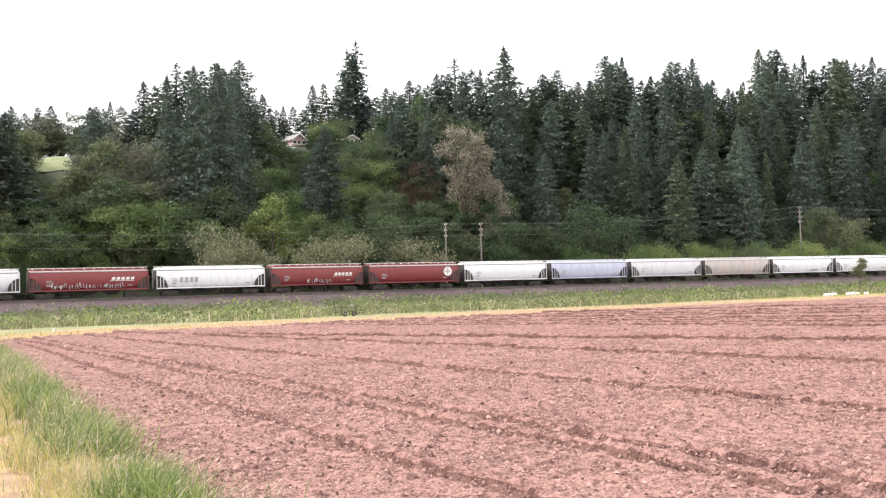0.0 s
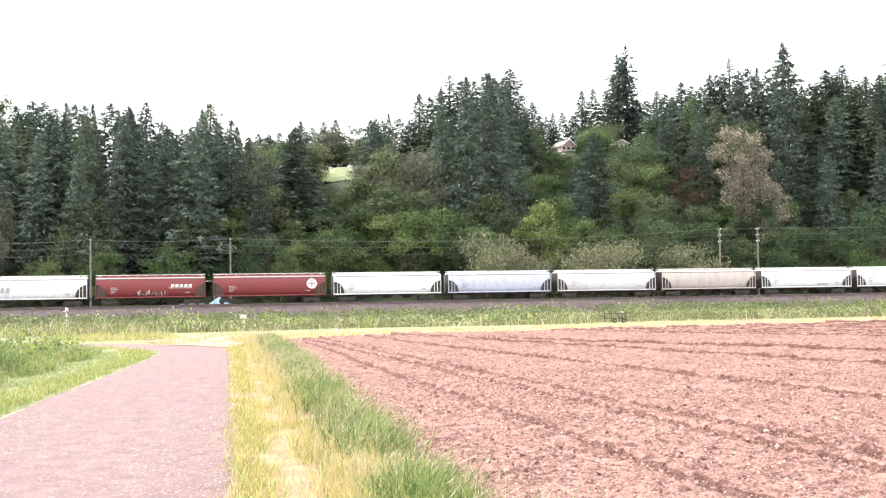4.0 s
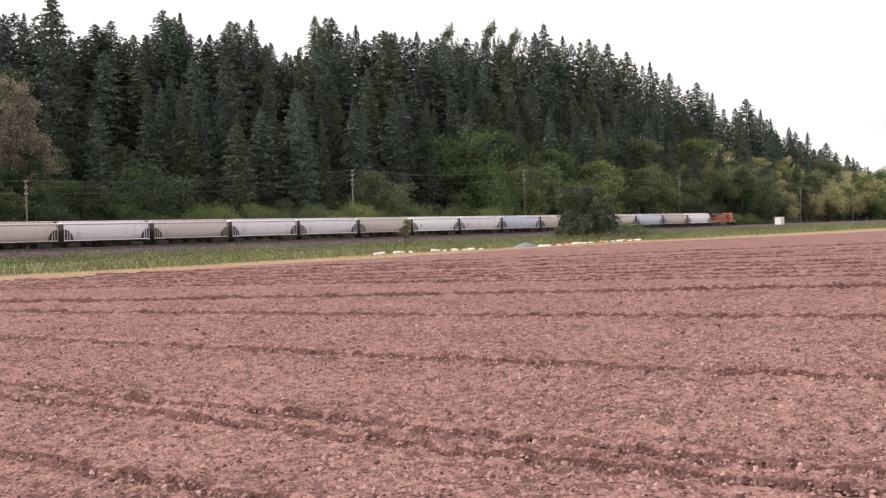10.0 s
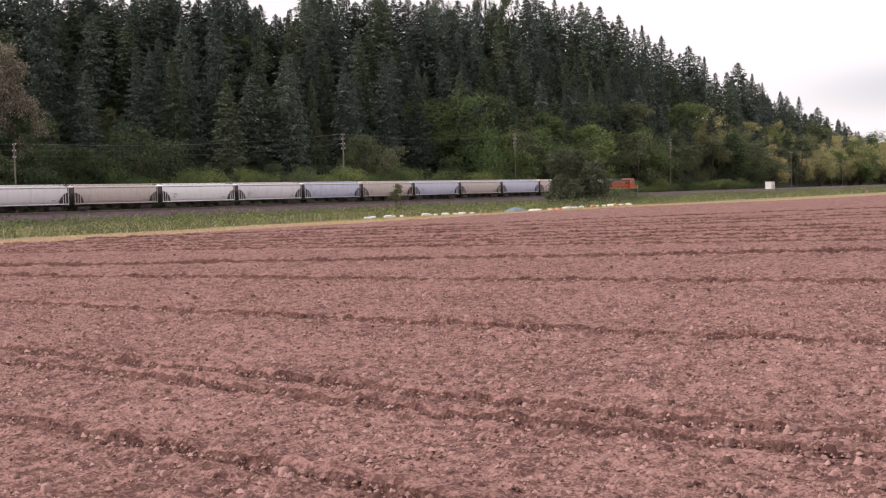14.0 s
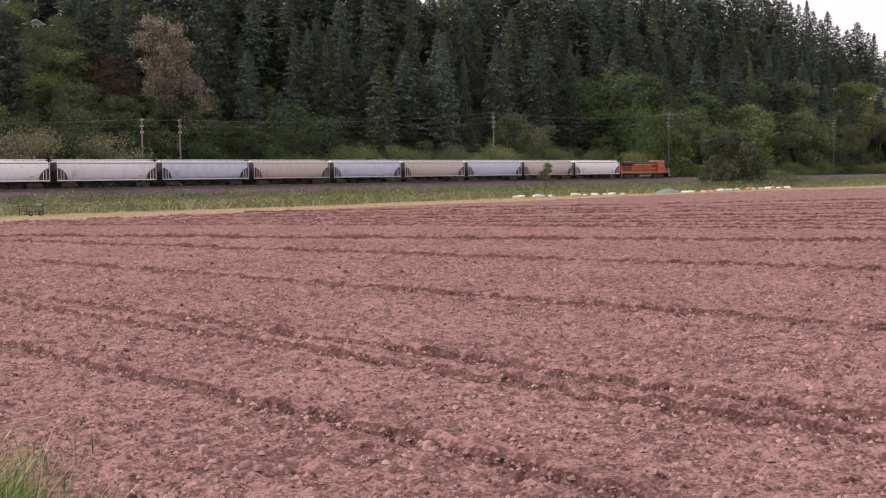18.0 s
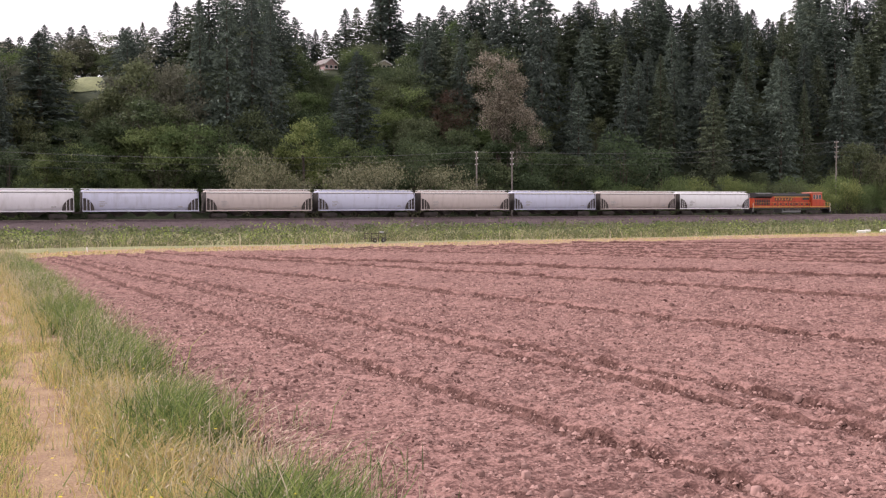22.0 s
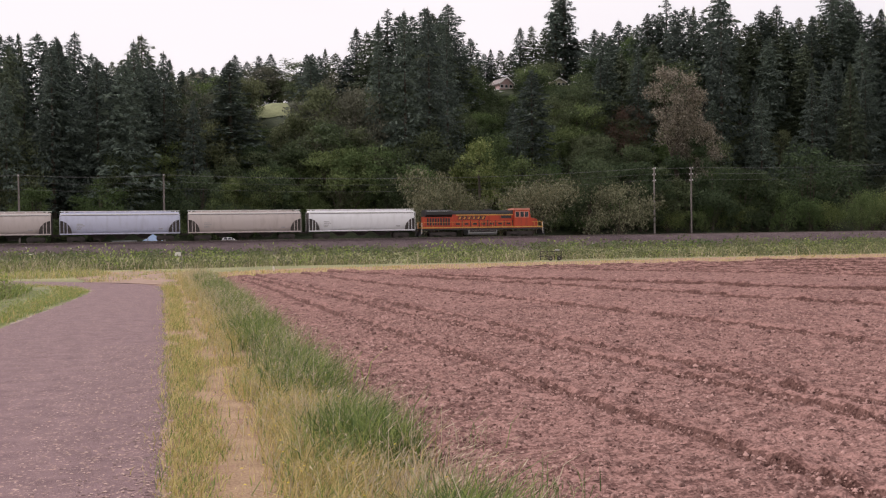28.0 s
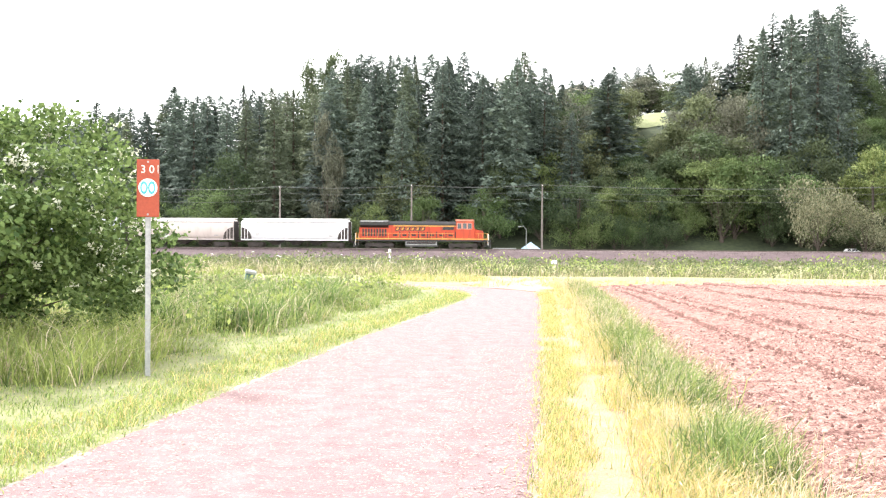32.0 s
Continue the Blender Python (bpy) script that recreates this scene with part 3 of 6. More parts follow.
def crumbs(name, n, x0, x1, y0, y1, smin, smax, seed):
    """Small crumbs of earth."""
    r = np.random.RandomState(seed)
    bv = np.array([(1, -0.2, -0.3), (-0.2, 1, -0.3), (-1, 0.2, -0.3), (0.2, -1, -0.3), (0.45, 0.2, 0.62), (-0.45, -0.2, 0.62)], float)
    bf = np.array([(0, 1, 4), (1, 2, 5), (1, 5, 4), (2, 3, 5), (3, 0, 4), (3, 4, 5)])
    px, py = x0 + (x1 - x0) * r.rand(n) ** 1.4, y0 + (y1 - y0) * r.rand(n) ** 1.4
    py = np.minimum(py, field_end(px) - 0.4)
    s = smin + (smax - smin) * r.rand(n) ** 3
    V = bv[None] * s[:, None, None] * (0.5 + r.rand(n, 6, 3)) + np.stack([px, py, soil_height(px, py) + s * 0.1], -1)[:, None]
    F = bf[None] + (np.arange(n) * 6)[:, None, None]
    return thing(name, "crumbs of dry reddish earth on the field", "clods", kind="stuff", mesh=raw_mesh(name, V.reshape(-1, 3), F.reshape(-1, 3), CLOD))


clods("soil_clods", 6000, 2.0, 22, 1, 22, 0.009, 0.036, 21)
clods("soil_clods", 3200, 6, 55, 2, 40, 0.012, 0.040, 22)
crumbs("soil_crumbs", 100000, 1.9, 19, 1, 19, 0.006, 0.023, 23)
crumbs("soil_crumbs", 60000, 4, 50, 1, 40, 0.008, 0.030, 24)

# footpath, bending off at the track end
TRAIL = [(-3.6, -12, 0.0, -12), (-3.4, 5, 0.08, 5), (-3.08, 11, 0.28, 11), (-2.6, 17, 0.38, 17), (-1.98, 23, 0.46, 23), (-1.5, 28, 0.54, 28), (-1.42, 30.0, 0.57, 31.3), (-1.75, 31.7, 0.1, 32.8), (-2.8, 33.4, -1.2, 34.6), (-5.5, 35.3, -4.2, 37.3), (-9, 37.6, -8.4, 40.4), (-14, 39.0, -14, 42.0), (-45, 41.0, -45, 44.2)]


def ribbon(rows, z, drop, grow=0.0, ragged=0.05):
    s = Shape()
    rings, fine = [], []
    for p, q in zip(rows, rows[1:]):
        n = max(2, int(math.hypot(q[0] - p[0], q[1] - p[1]) / 0.22))
        fine += [[p[k] + (q[k] - p[k]) * i / n for k in range(4)] for i in range(n)]
    r = random.Random(int(z * 1000))
    for xl, yl, xr, yr in fine + [list(rows[-1])]:
        xl, xr = xl + r.uniform(-ragged, ragged), xr + r.uniform(-ragged, ragged)
        d = Vector((xr - xl, yr - yl)).normalized() * grow
        a, b = (xl - d.x, yl - d.y), (xr + d.x, yr + d.y)
        mid = ((a[0] + b[0]) / 2, (a[1] + b[1]) / 2)
        i = d.normalized() * 0.12 if grow else Vector((xr - xl, yr - yl)).normalized() * 0.12
        rings.append([(*a, -0.012), (a[0] + i.x, a[1] + i.y, z), (*mid, z + 0.012), (b[0] - i.x, b[1] - i.y, z), (*b, -0.012), (*b, z - drop), (*a, z - drop)])
    return s.loft(rings)


tagged(new("footpath", ribbon(TRAIL, 0.012, 0.2, 0.0, 0.035).mesh("footpath", ASPHALT)), "worn purplish-grey asphalt footpath", "path", kind="structure")
tagged(new("path_edge_gravel", ribbon([(a - 0.02, b, c - 0.1, d) for a, b, c, d in TRAIL], 0.006, 0.15).mesh("path_edge_gravel", GRAVEL)), "pale gravel along the footpath edges", "gravel", kind="structure")
dirt_rows = [(-1.6, 34.6, 0.9, 31.6), (-2.0, 36, 1.2, 34), (-2.2, 38.5, 1.5, 37), (-2.0, 41.5, 1.2, 40.6), (-1.8, 43, 0.8, 43)]
tagged(new("dirt_track", ribbon(dirt_rows, 0.022, 0.15, 0.0, 0.3).mesh("dirt_track", DIRT)), "bare trodden dirt beyond the bend of the path", "dirt track", kind="structure")


def grit(name, n, seed):
    """Small pale chips pressed into the asphalt."""
    r = np.random.RandomState(seed)
    y = 2.2 + 13 * r.rand(n) ** 1.5
    u = r.rand(n)
    u = np.where(r.rand(n) < 0.10, 1 - 0.10 * u ** 1.5, u)
    x = np.interp(y, [-12, 5, 11, 17], [-3.6, -3.4, -3.08, -2.6]) * (1 - u) + np.interp(y, [-12, 5, 11, 17], [0, 0.08, 0.28, 0.38]) * u
    s = 0.003 + 0.009 * r.rand(n) ** 3
    bv = np.array([(-1, -0.7, 0), (0.9, -1, 0), (1, 0.8, 0), (-0.8, 1, 0), (0, 0, 0.45)])
    bf = np.array([(0, 1, 4), (1, 2, 4), (2, 3, 4), (3, 0, 4)])
    V = bv[None] * s[:, None, None] * (0.5 + r.rand(n, 5, 3)) + np.stack([x, y, 0.018 + y * 0], -1)[:, None]
    F = bf[None] + (np.arange(n) * 5)[:, None, None]
    return thing(name, "pale grit pressed into the asphalt", "grit", kind="stuff", mesh=raw_mesh(name, V.reshape(-1, 3), F.reshape(-1, 3), GRIT))


grit("path_grit", 30000, 29)

# railway: sleepers and rails on the ballast
for side, off in (("near", -0.7175), ("far", 0.7175)):
    s = Shape()
    prof = [(-0.075, -0.17), (0.075, -0.17), (0.075, -0.155), (0.012, -0.13), (0.012, -0.045), (0.036, -0.03), (0.036, 0), (-0.036, 0), (-0.036, -0.03), (-0.012, -0.045), (-0.012, -0.13), (-0.075, -0.155)]
    s.prism([(TRACK_Y + off + p[0], RAIL_Z + p[1]) for p in prof], "x", -300, 1500)
    tagged(new("rail_" + side, s.mesh("rail", RAIL)), "worn steel rail on a ballast bed", "rail", kind="structure")
bed = Shape().prism([(167.2, -0.36), (167.9, -0.17), (172.1, -0.17), (172.8, -0.36)], "x", -300, 1500)
tagged(new("ballast_bed", bed.mesh("ballast_bed", BALLAST)), "dark grey-brown crushed stone ballast", "ballast", kind="structure")
sl = Shape().box(-0.115, 0.115, -1.3, 1.3, -0.19, -0.02, bev=0.015).mesh("sleeper", SLEEPER)
track = thing("railway_track", "row of dark timber sleepers under the rails", "track", kind="structure")
for i in range(240):
    o = part("sleeper", sl, None, track)
    o.location = (-60 + i * 0.62, TRACK_Y, RAIL_Z - 0.13)


def stones(name, n, x0, x1, seed):
    r = np.random.RandomState(seed)
    bv = np.array([(1, 0, 0), (-1, 0, 0), (0, 1, 0), (0, -1, 0), (0, 0, 1), (0, 0, -1)], float)
    bf = np.array([(0, 2, 4), (2, 1, 4), (1, 3, 4), (3, 0, 4), (2, 0, 5), (1, 2, 5), (3, 1, 5), (0, 3, 5)])
    px, py = x0 + (x1 - x0) * r.rand(n), 160.6 + 7 * r.rand(n)
    s = 0.03 + 0.06 * r.rand(n) ** 2
    V = bv[None] * s[:, None, None] * (0.6 + 0.8 * r.rand(n, 6, 3)) + np.stack([px, py, land_z(px, py) + 0.02], -1)[:, None]
    F = bf[None] + (np.arange(n) * 6)[:, None, None]
    return thing(name, "coarse ballast stones on the bank of the track", "ballast", kind="stuff", mesh=raw_mesh(name, V.reshape(-1, 3), F.reshape(-1, 3), BALLAST))


stones("ballast_stones", 14000, -90, 260, 31)

tagged(new("back_road", sheet("back_road", np.arange(-320, 140, 10.0), [182.35, 183.5, 184.7], lambda x, y: x * 0 - 0.83, ROAD)), "narrow worn road behind the railway", "road", kind="structure")

# ---- trees ----
def trunk_shape(h, r, bend, seed, segs=7, sides=7):
    rnd = random.Random(seed)
    rings, x, y = [], 0.0, 0.0
    for k in range(segs + 1):
        t = k / segs
        rad = r * (1 - 0.93 * t) * (1.35 if k == 0 else 1)
        rings.append([(x + rad * math.cos(6.2832 * i / sides), y + rad * math.sin(6.2832 * i / sides), h * t) for i in range(sides)])
        x, y = x + rnd.uniform(-bend, bend) * h / segs, y + rnd.uniform(-bend, bend) * h / segs
    return Shape().loft(rings)


def fir_crown(h, width, seed, boughs=190, sprays=32, bare=0.08, droop=0.2, shape=0.8, ragged=0.45, size=0.62):
    """Boughs at uneven heights, each a hanging mass of needle sprays, with bulges and gaps between them."""
    r = np.random.RandomState(seed)
    t = bare + (0.985 - bare) * (np.arange(boughs) + 0.8 * r.rand(boughs)) / boughs
    ang = np.arange(boughs) * 2.39996 + r.uniform(-0.5, 0.5, boughs)
    bulge = lattice(ang / 6.2832 * 5 + seed, t * 11, seed % 97)
    reach = width * np.minimum((1 - t) ** shape, 0.05 + (1 - t) * 1.75) * (1 - ragged + 1.35 * ragged * bulge) * r.uniform(0.7, 1.2, boughs) + 0.1
    reach *= np.where(t < bare + 0.1, r.uniform(0.35, 0.9, boughs), 1)
    n = boughs * sprays
    k = np.repeat(np.arange(boughs), sprays)
    u = r.rand(n) ** 0.6
    L = reach[k]
    lift = r.uniform(-0.05, 0.28, boughs)[k]
    spread = 0.10 + 0.17 * L * (1.15 - 0.6 * u)
    out = L * u
    side = r.randn(n) * spread
    z = h * t[k] + L * (lift * u - droop * u * u) - np.abs(r.randn(n)) * spread * 0.55 + r.randn(n) * 0.12
    ca, sa = np.cos(ang[k]), np.sin(ang[k])
    q = np.stack([ca * out - sa * side, sa * out + ca * side, z], -1)
    d = np.stack([ca + 0.55 * r.randn(n), sa + 0.55 * r.randn(n), -0.35 + 0.4 * r.randn(n)], -1)
    d /= np.linalg.norm(d, axis=1)[:, None]
    w = np.cross(d, r.randn(n, 3) * 0.6 + np.array([0, 0, 1.0]))
    w /= np.linalg.norm(w, axis=1)[:, None] + 1e-6
    sz = size * (0.55 + 0.8 * r.rand(n, 1)) * (0.30 + 0.70 * np.minimum(1, L / 3.2)[:, None])
    V = np.stack([q - d * sz * 0.55 + w * sz * 0.3, q - d * sz * 0.4 - w * sz * 0.3, q + d * sz * 0.75], 1).reshape(-1, 3)
    tip = np.array([(0.2, 0, h * 0.955), (-0.1, 0.17, h * 0.95), (0, 0, h * 1.012), (-0.1, -0.17, h * 0.95), (0.1, 0.17, h * 0.96), (0, 0, h * 1.01)])
    V = np.concatenate([V, tip])
    return raw_mesh("crown", V, np.arange(len(V)).reshape(-1, 3), NEEDLES)


def leaf_crown(h, width, seed, clumps=70, leaves=24, leaf=0.5, low=0.22, mat=None, lobes=6, tall=1.0, spread=None, at=None, rad_at=None, oval=False):
    """Leaf clumps round the ends of the limbs, uneven and with gaps."""
    r = np.random.RandomState(seed)
    centre = []
    for k in range(lobes):
        a = 6.2832 * k / lobes + r.rand()
        e = low + (1 - low) * (0.12 + 0.75 * r.rand())
        centre.append((math.cos(a) * width * 0.36 * (0.5 + r.rand()), math.sin(a) * width * 0.36 * (0.5 + r.rand()), h * e))
    centre.append((0.04 * width * r.randn(), 0.04 * width * r.randn(), h * (0.80 if tall < 1.2 else 0.86)))
    centre = np.array(at or centre)
    rad = np.array(rad_at) if rad_at else width * (0.26 + 0.14 * r.rand(len(centre)))
    which = r.randint(0, len(centre), clumps)
    d = r.randn(clumps, 3)
    d /= np.linalg.norm(d, axis=1)[:, None]
    d[:, 2] = np.where(d[:, 2] < -0.35, -d[:, 2], d[:, 2])
    pos = centre[which] + d * rad[which][:, None] * (0.55 + 0.5 * r.rand(clumps, 1)) * (1, 1, tall)
    pos[:, 2] = np.clip(pos[:, 2], h * low * 0.7, h)
    n = clumps * leaves
    size = spread or width * 0.075 + 0.2
    q = np.repeat(pos, leaves, 0) + r.randn(n, 3) * size * (0.8, 0.8, 0.55)
    u = r.randn(n, 3)
    u /= np.linalg.norm(u, axis=1)[:, None]
    w = np.cross(u, r.randn(n, 3))
    w /= np.linalg.norm(w, axis=1)[:, None]
    s = leaf * (0.6 + 0.8 * r.rand(n, 1))
    V = np.stack([q - u * s * 0.5 - w * s * 0.2, q + w * s * 0.45, q + u * s * 0.6 - w * s * 0.2], 1).reshape(-1, 3)
    F = np.arange(n * 3).reshape(n, 3)
    if oval:
        V = np.stack([q - u * s * 0.55, q + w * s * 0.38 - u * s * 0.1, q + u * s * 0.55, q - w * s * 0.38 - u * s * 0.1], 1).reshape(-1, 3)
        F = np.arange(n * 4).reshape(n, 4)
    return raw_mesh("crown", V, F, mat), centre


def limb_shape(h, r0, low, centre, seed):
    rnd = random.Random(seed)
    s = trunk_shape(h * 0.8, r0, 0.05, seed)
    for c in centre:
        z = h * low * rnd.uniform(0.6, 1.1)
        a = Vector((0, 0, z))
        b = Vector(c) * 0.55 + Vector((0, 0, z * 0.4))
        s.tube(a, b, r0 * 0.45, r0 * 0.26, 6)
        s.tube(b, c, r0 * 0.26, r0 * 0.08, 5)
        s.tube(b, Vector(c) + Vector((rnd.uniform(-1, 1), rnd.uniform(-1, 1), rnd.uniform(0, 1))) * h * 0.09, r0 * 0.18, r0 * 0.05, 5)
    return s


def own_material(ob, mat):
    ob.material_slots[0].link = "OBJECT"
    ob.material_slots[0].material = mat


FIRS = []
for k, (w, wh, bare, droop, shp, rag) in enumerate([(6.4, 200, 0.05, 0.16, 0.70, 0.45), (5.8, 190, 0.06, 0.26, 0.82, 0.4), (7.0, 200, 0.04, 0.12, 0.62, 0.4), (6.4, 170, 0.10, 0.30, 0.58, 0.6), (5.6, 190, 0.06, 0.18, 0.85, 0.5), (6.8, 200, 0.05, 0.30, 0.72, 0.45), (6.4, 105, 0.16, 0.16, 0.5, 0.75)]):
    FIRS.append((trunk_shape(30, 0.42, 0.006, 100 + k).mesh("trunk", BARK), fir_crown(30, w, 200 + k, wh, 32, bare, droop, shp, rag)))
WOOD_FIRS = [fir_crown(30, w, 250 + k, 140, 26, 0.12, 0.2, 0.66, 0.45, 0.75) for k, w in enumerate((6.8, 7.6, 6.2))]
WOOD = {0: [], 1: [], 2: []}
BROAD = []
for k, (w, c, low, tall, lb) in enumerate([(9, 90, 0.05, 1.0, 9), (7, 80, 0.05, 1.25, 8), (10, 96, 0.04, 0.9, 10), (6, 76, 0.05, 1.5, 7), (8, 86, 0.04, 1.1, 9)]):
    crown, cs = leaf_crown(12, w, 300 + k, c, 84, 0.31, low, LEAF, lb, tall)
    BROAD.append((limb_shape(12, 0.26, low, cs, 320 + k).mesh("trunk", BARK), crown))
SHRUB = []
for k, (w, c) in enumerate([(5.5, 60), (4.6, 55), (6.5, 70)]):
    crown, cs = leaf_crown(4, w, 340 + k, c, 76, 0.17, 0.02, LEAF, 8, 0.8)
    SHRUB.append((limb_shape(4, 0.09, 0.1, cs, 350 + k).mesh("trunk", BARK), crown))

placed = {}


def plant(kind, meshes, base, x, y, z, h, wide, label, group, mat=None, turn=None, lean=0.0):
    ob = thing(kind, label, "tree" if kind != "shrub" else "shrub", group=group)
    s = h / base
    ob.matrix_basis = pose(x, y, z, lean, lean * 0.5, turn if turn is not None else random.uniform(0, 360)) @ Matrix.Diagonal((s * wide, s * wide, s, 1))
    part("trunk", meshes[0], None, ob)
    c = part("crown", meshes[1], None, ob)
    if mat:
        own_material(c, mat)
    placed[kind] = placed.get(kind, 0) + 1
    return ob


FIR_LABELS = ["dark blue-green fir on the wooded hillside", "olive-green conifer on the wooded hillside"]
# tree tops along the skyline: bearing east of the way ahead, height angle
SKY_A = [(-29, 6.0), (-26.5, 6.4), (-24, 6.2), (-22.6, 7.0), (-20.9, 6.8), (-18.7, 8.0), (-16.9, 7.6), (-15.1, 8.2), (-13.6, 8.1), (-11.5, 9.3), (-10, 9.8), (-8.8, 10), (-7.2, 10), (-5.9, 10), (-3.2, 10.2), (-1.4, 8.8), (0.1, 10.2), (1.5, 9.0), (3.2, 8.6), (4.9, 9.3), (6.8, 9.4), (8, 8.3), (8.7, 9.4), (9.7, 9.7), (11.4, 10.8), (13.1, 11.8), (15.1, 11.8), (16.4, 12)]
SKY_B = [(17.6, 10.2), (18.7, 9.6), (20.3, 10.7), (22.2, 12.6), (22.7, 13), (24.3, 10.5), (25.6, 10.9), (27.1, 11.2), (28.1, 12), (29.5, 11.4), (30.8, 12.6), (31.7, 10.3), (32.9, 11), (33.7, 11.2), (34.8, 10.5), (36.3, 11.8), (37.2, 11.7), (38.7, 10.6), (39.8, 11.3), (40.9, 11.4), (41.9, 10.2), (42.7, 9.7), (44.3, 11.6), (45.2, 11.5), (46.5, 11.1), (48, 10.8)]
SKY_C = [(48.6, 10.7), (49.8, 10.7), (50.9, 10.4), (51.8, 10.8), (52.5, 10.3), (54.1, 10.9), (55.2, 10.4), (56.7, 10.9), (57.7, 10.2), (59.1, 10.0), (60.1, 9.7), (61.1, 9.2), (62.3, 8.6), (63.3, 8.0), (64.7, 7.4), (65.5, 6.8), (67.2, 6.4), (67.9, 5.8), (68.4, 5.3), (69.3, 4.8), (70.2, 4.5), (71.1, 3.9), (72.4, 3.6), (73.2, 2.8), (74.1, 2.5), (74.6, 1.5), (76.2, 1.7), (77.5, 1.5), (79, 1.4), (82, 1.3)]
SKYLINE = SKY_A + SKY_B + SKY_C
sky_az, sky_el = [a for a, e in SKYLINE], [e for a, e in SKYLINE]
PALE_TOPS = (-11.5, -10, 51.8, 54.1, 55.2)


def bearing(x, y):
    return math.degrees(math.atan2(x, y))


rnd = random.Random(7)
for az, el in SKYLINE:
    if az > 72.3:
        continue
    yy = rnd.uniform(236, 250) if az > 10 else rnd.uniform(222, 246)
    if 17.5 < az < 24 or 5.5 < az < 8.3:
        yy = 268
    x, dist = yy * math.tan(radians(az)), yy / math.cos(radians(az))
    top = 1.6 + dist * math.tan(radians(el))
    base = float(land_z(x, yy)) - 0.3
    h = max(9.0, top - base)
    slim = min(1.3, max(0.7, (28 / h) ** 0.6)) * rnd.uniform(1.05, 1.4) * (1.4 if az > 30 else 1.12)
    if az in PALE_TOPS:
        plant("broadleaf_tree", BROAD[3], 12, x, yy, base, h, 0.5, "tall pale-leaved tree among the firs", "hillside trees", LEAF_OLIVE)
    else:
        m = FIRS[6] if az in (30.8, 28.1, 13.1, 22.2, 22.7) else FIRS[rnd.randrange(6)]
        olive = rnd.random() < 0.25
        plant("fir_tree", m, 30, x, yy, base, h, slim * (0.8 if 22 < az < 23 else 1), FIR_LABELS[olive], "hillside firs", NEEDLES_OLIVE if olive else None)

for (a0, e0), (a1, e1) in zip(SKYLINE, SKYLINE[1:]):
    if a1 > 72.3:
        continue
    for f in (0.33, 0.67):
        az, el = a0 + (a1 - a0) * f, min(e0, e1) - rnd.uniform(-0.1, 0.5)
        yy = rnd.uniform(226, 246)
        if 17 < az < 24 or 4.5 < az < 8.4:
            yy = rnd.uniform(263, 275)
        x, dist = yy * math.tan(radians(az)), yy / math.cos(radians(az))
        z = float(land_z(x, yy)) - 0.3
        h = 1.6 + dist * math.tan(radians(el)) - z
        if h > 7:
            WOOD[rnd.randrange(3)].append((x, yy, z, h, rnd.uniform(1.1, 1.5) * min(1.3, (28 / h) ** 0.6)))

# keep views open to the houses and the lawn: bearing from, to, greatest height angle
OPEN = [(18.5, 20.2, 7.0), (21.7, 23.3, 7.5), (5.9, 8.0, 5.7)]


def cap(az, half):
    c = np.interp(az, sky_az, sky_el) - 0.35
    for a, b, e in OPEN:
        if a - half < az < b + half:
            c = min(c, e)
    return c


spots = []


def free(x, y, gap):
    for a, b in spots:
        if abs(a - x) < gap and abs(b - y) < gap and (a - x) ** 2 + (b - y) ** 2 < gap * gap:
            return False
    spots.append((x, y))
    return True


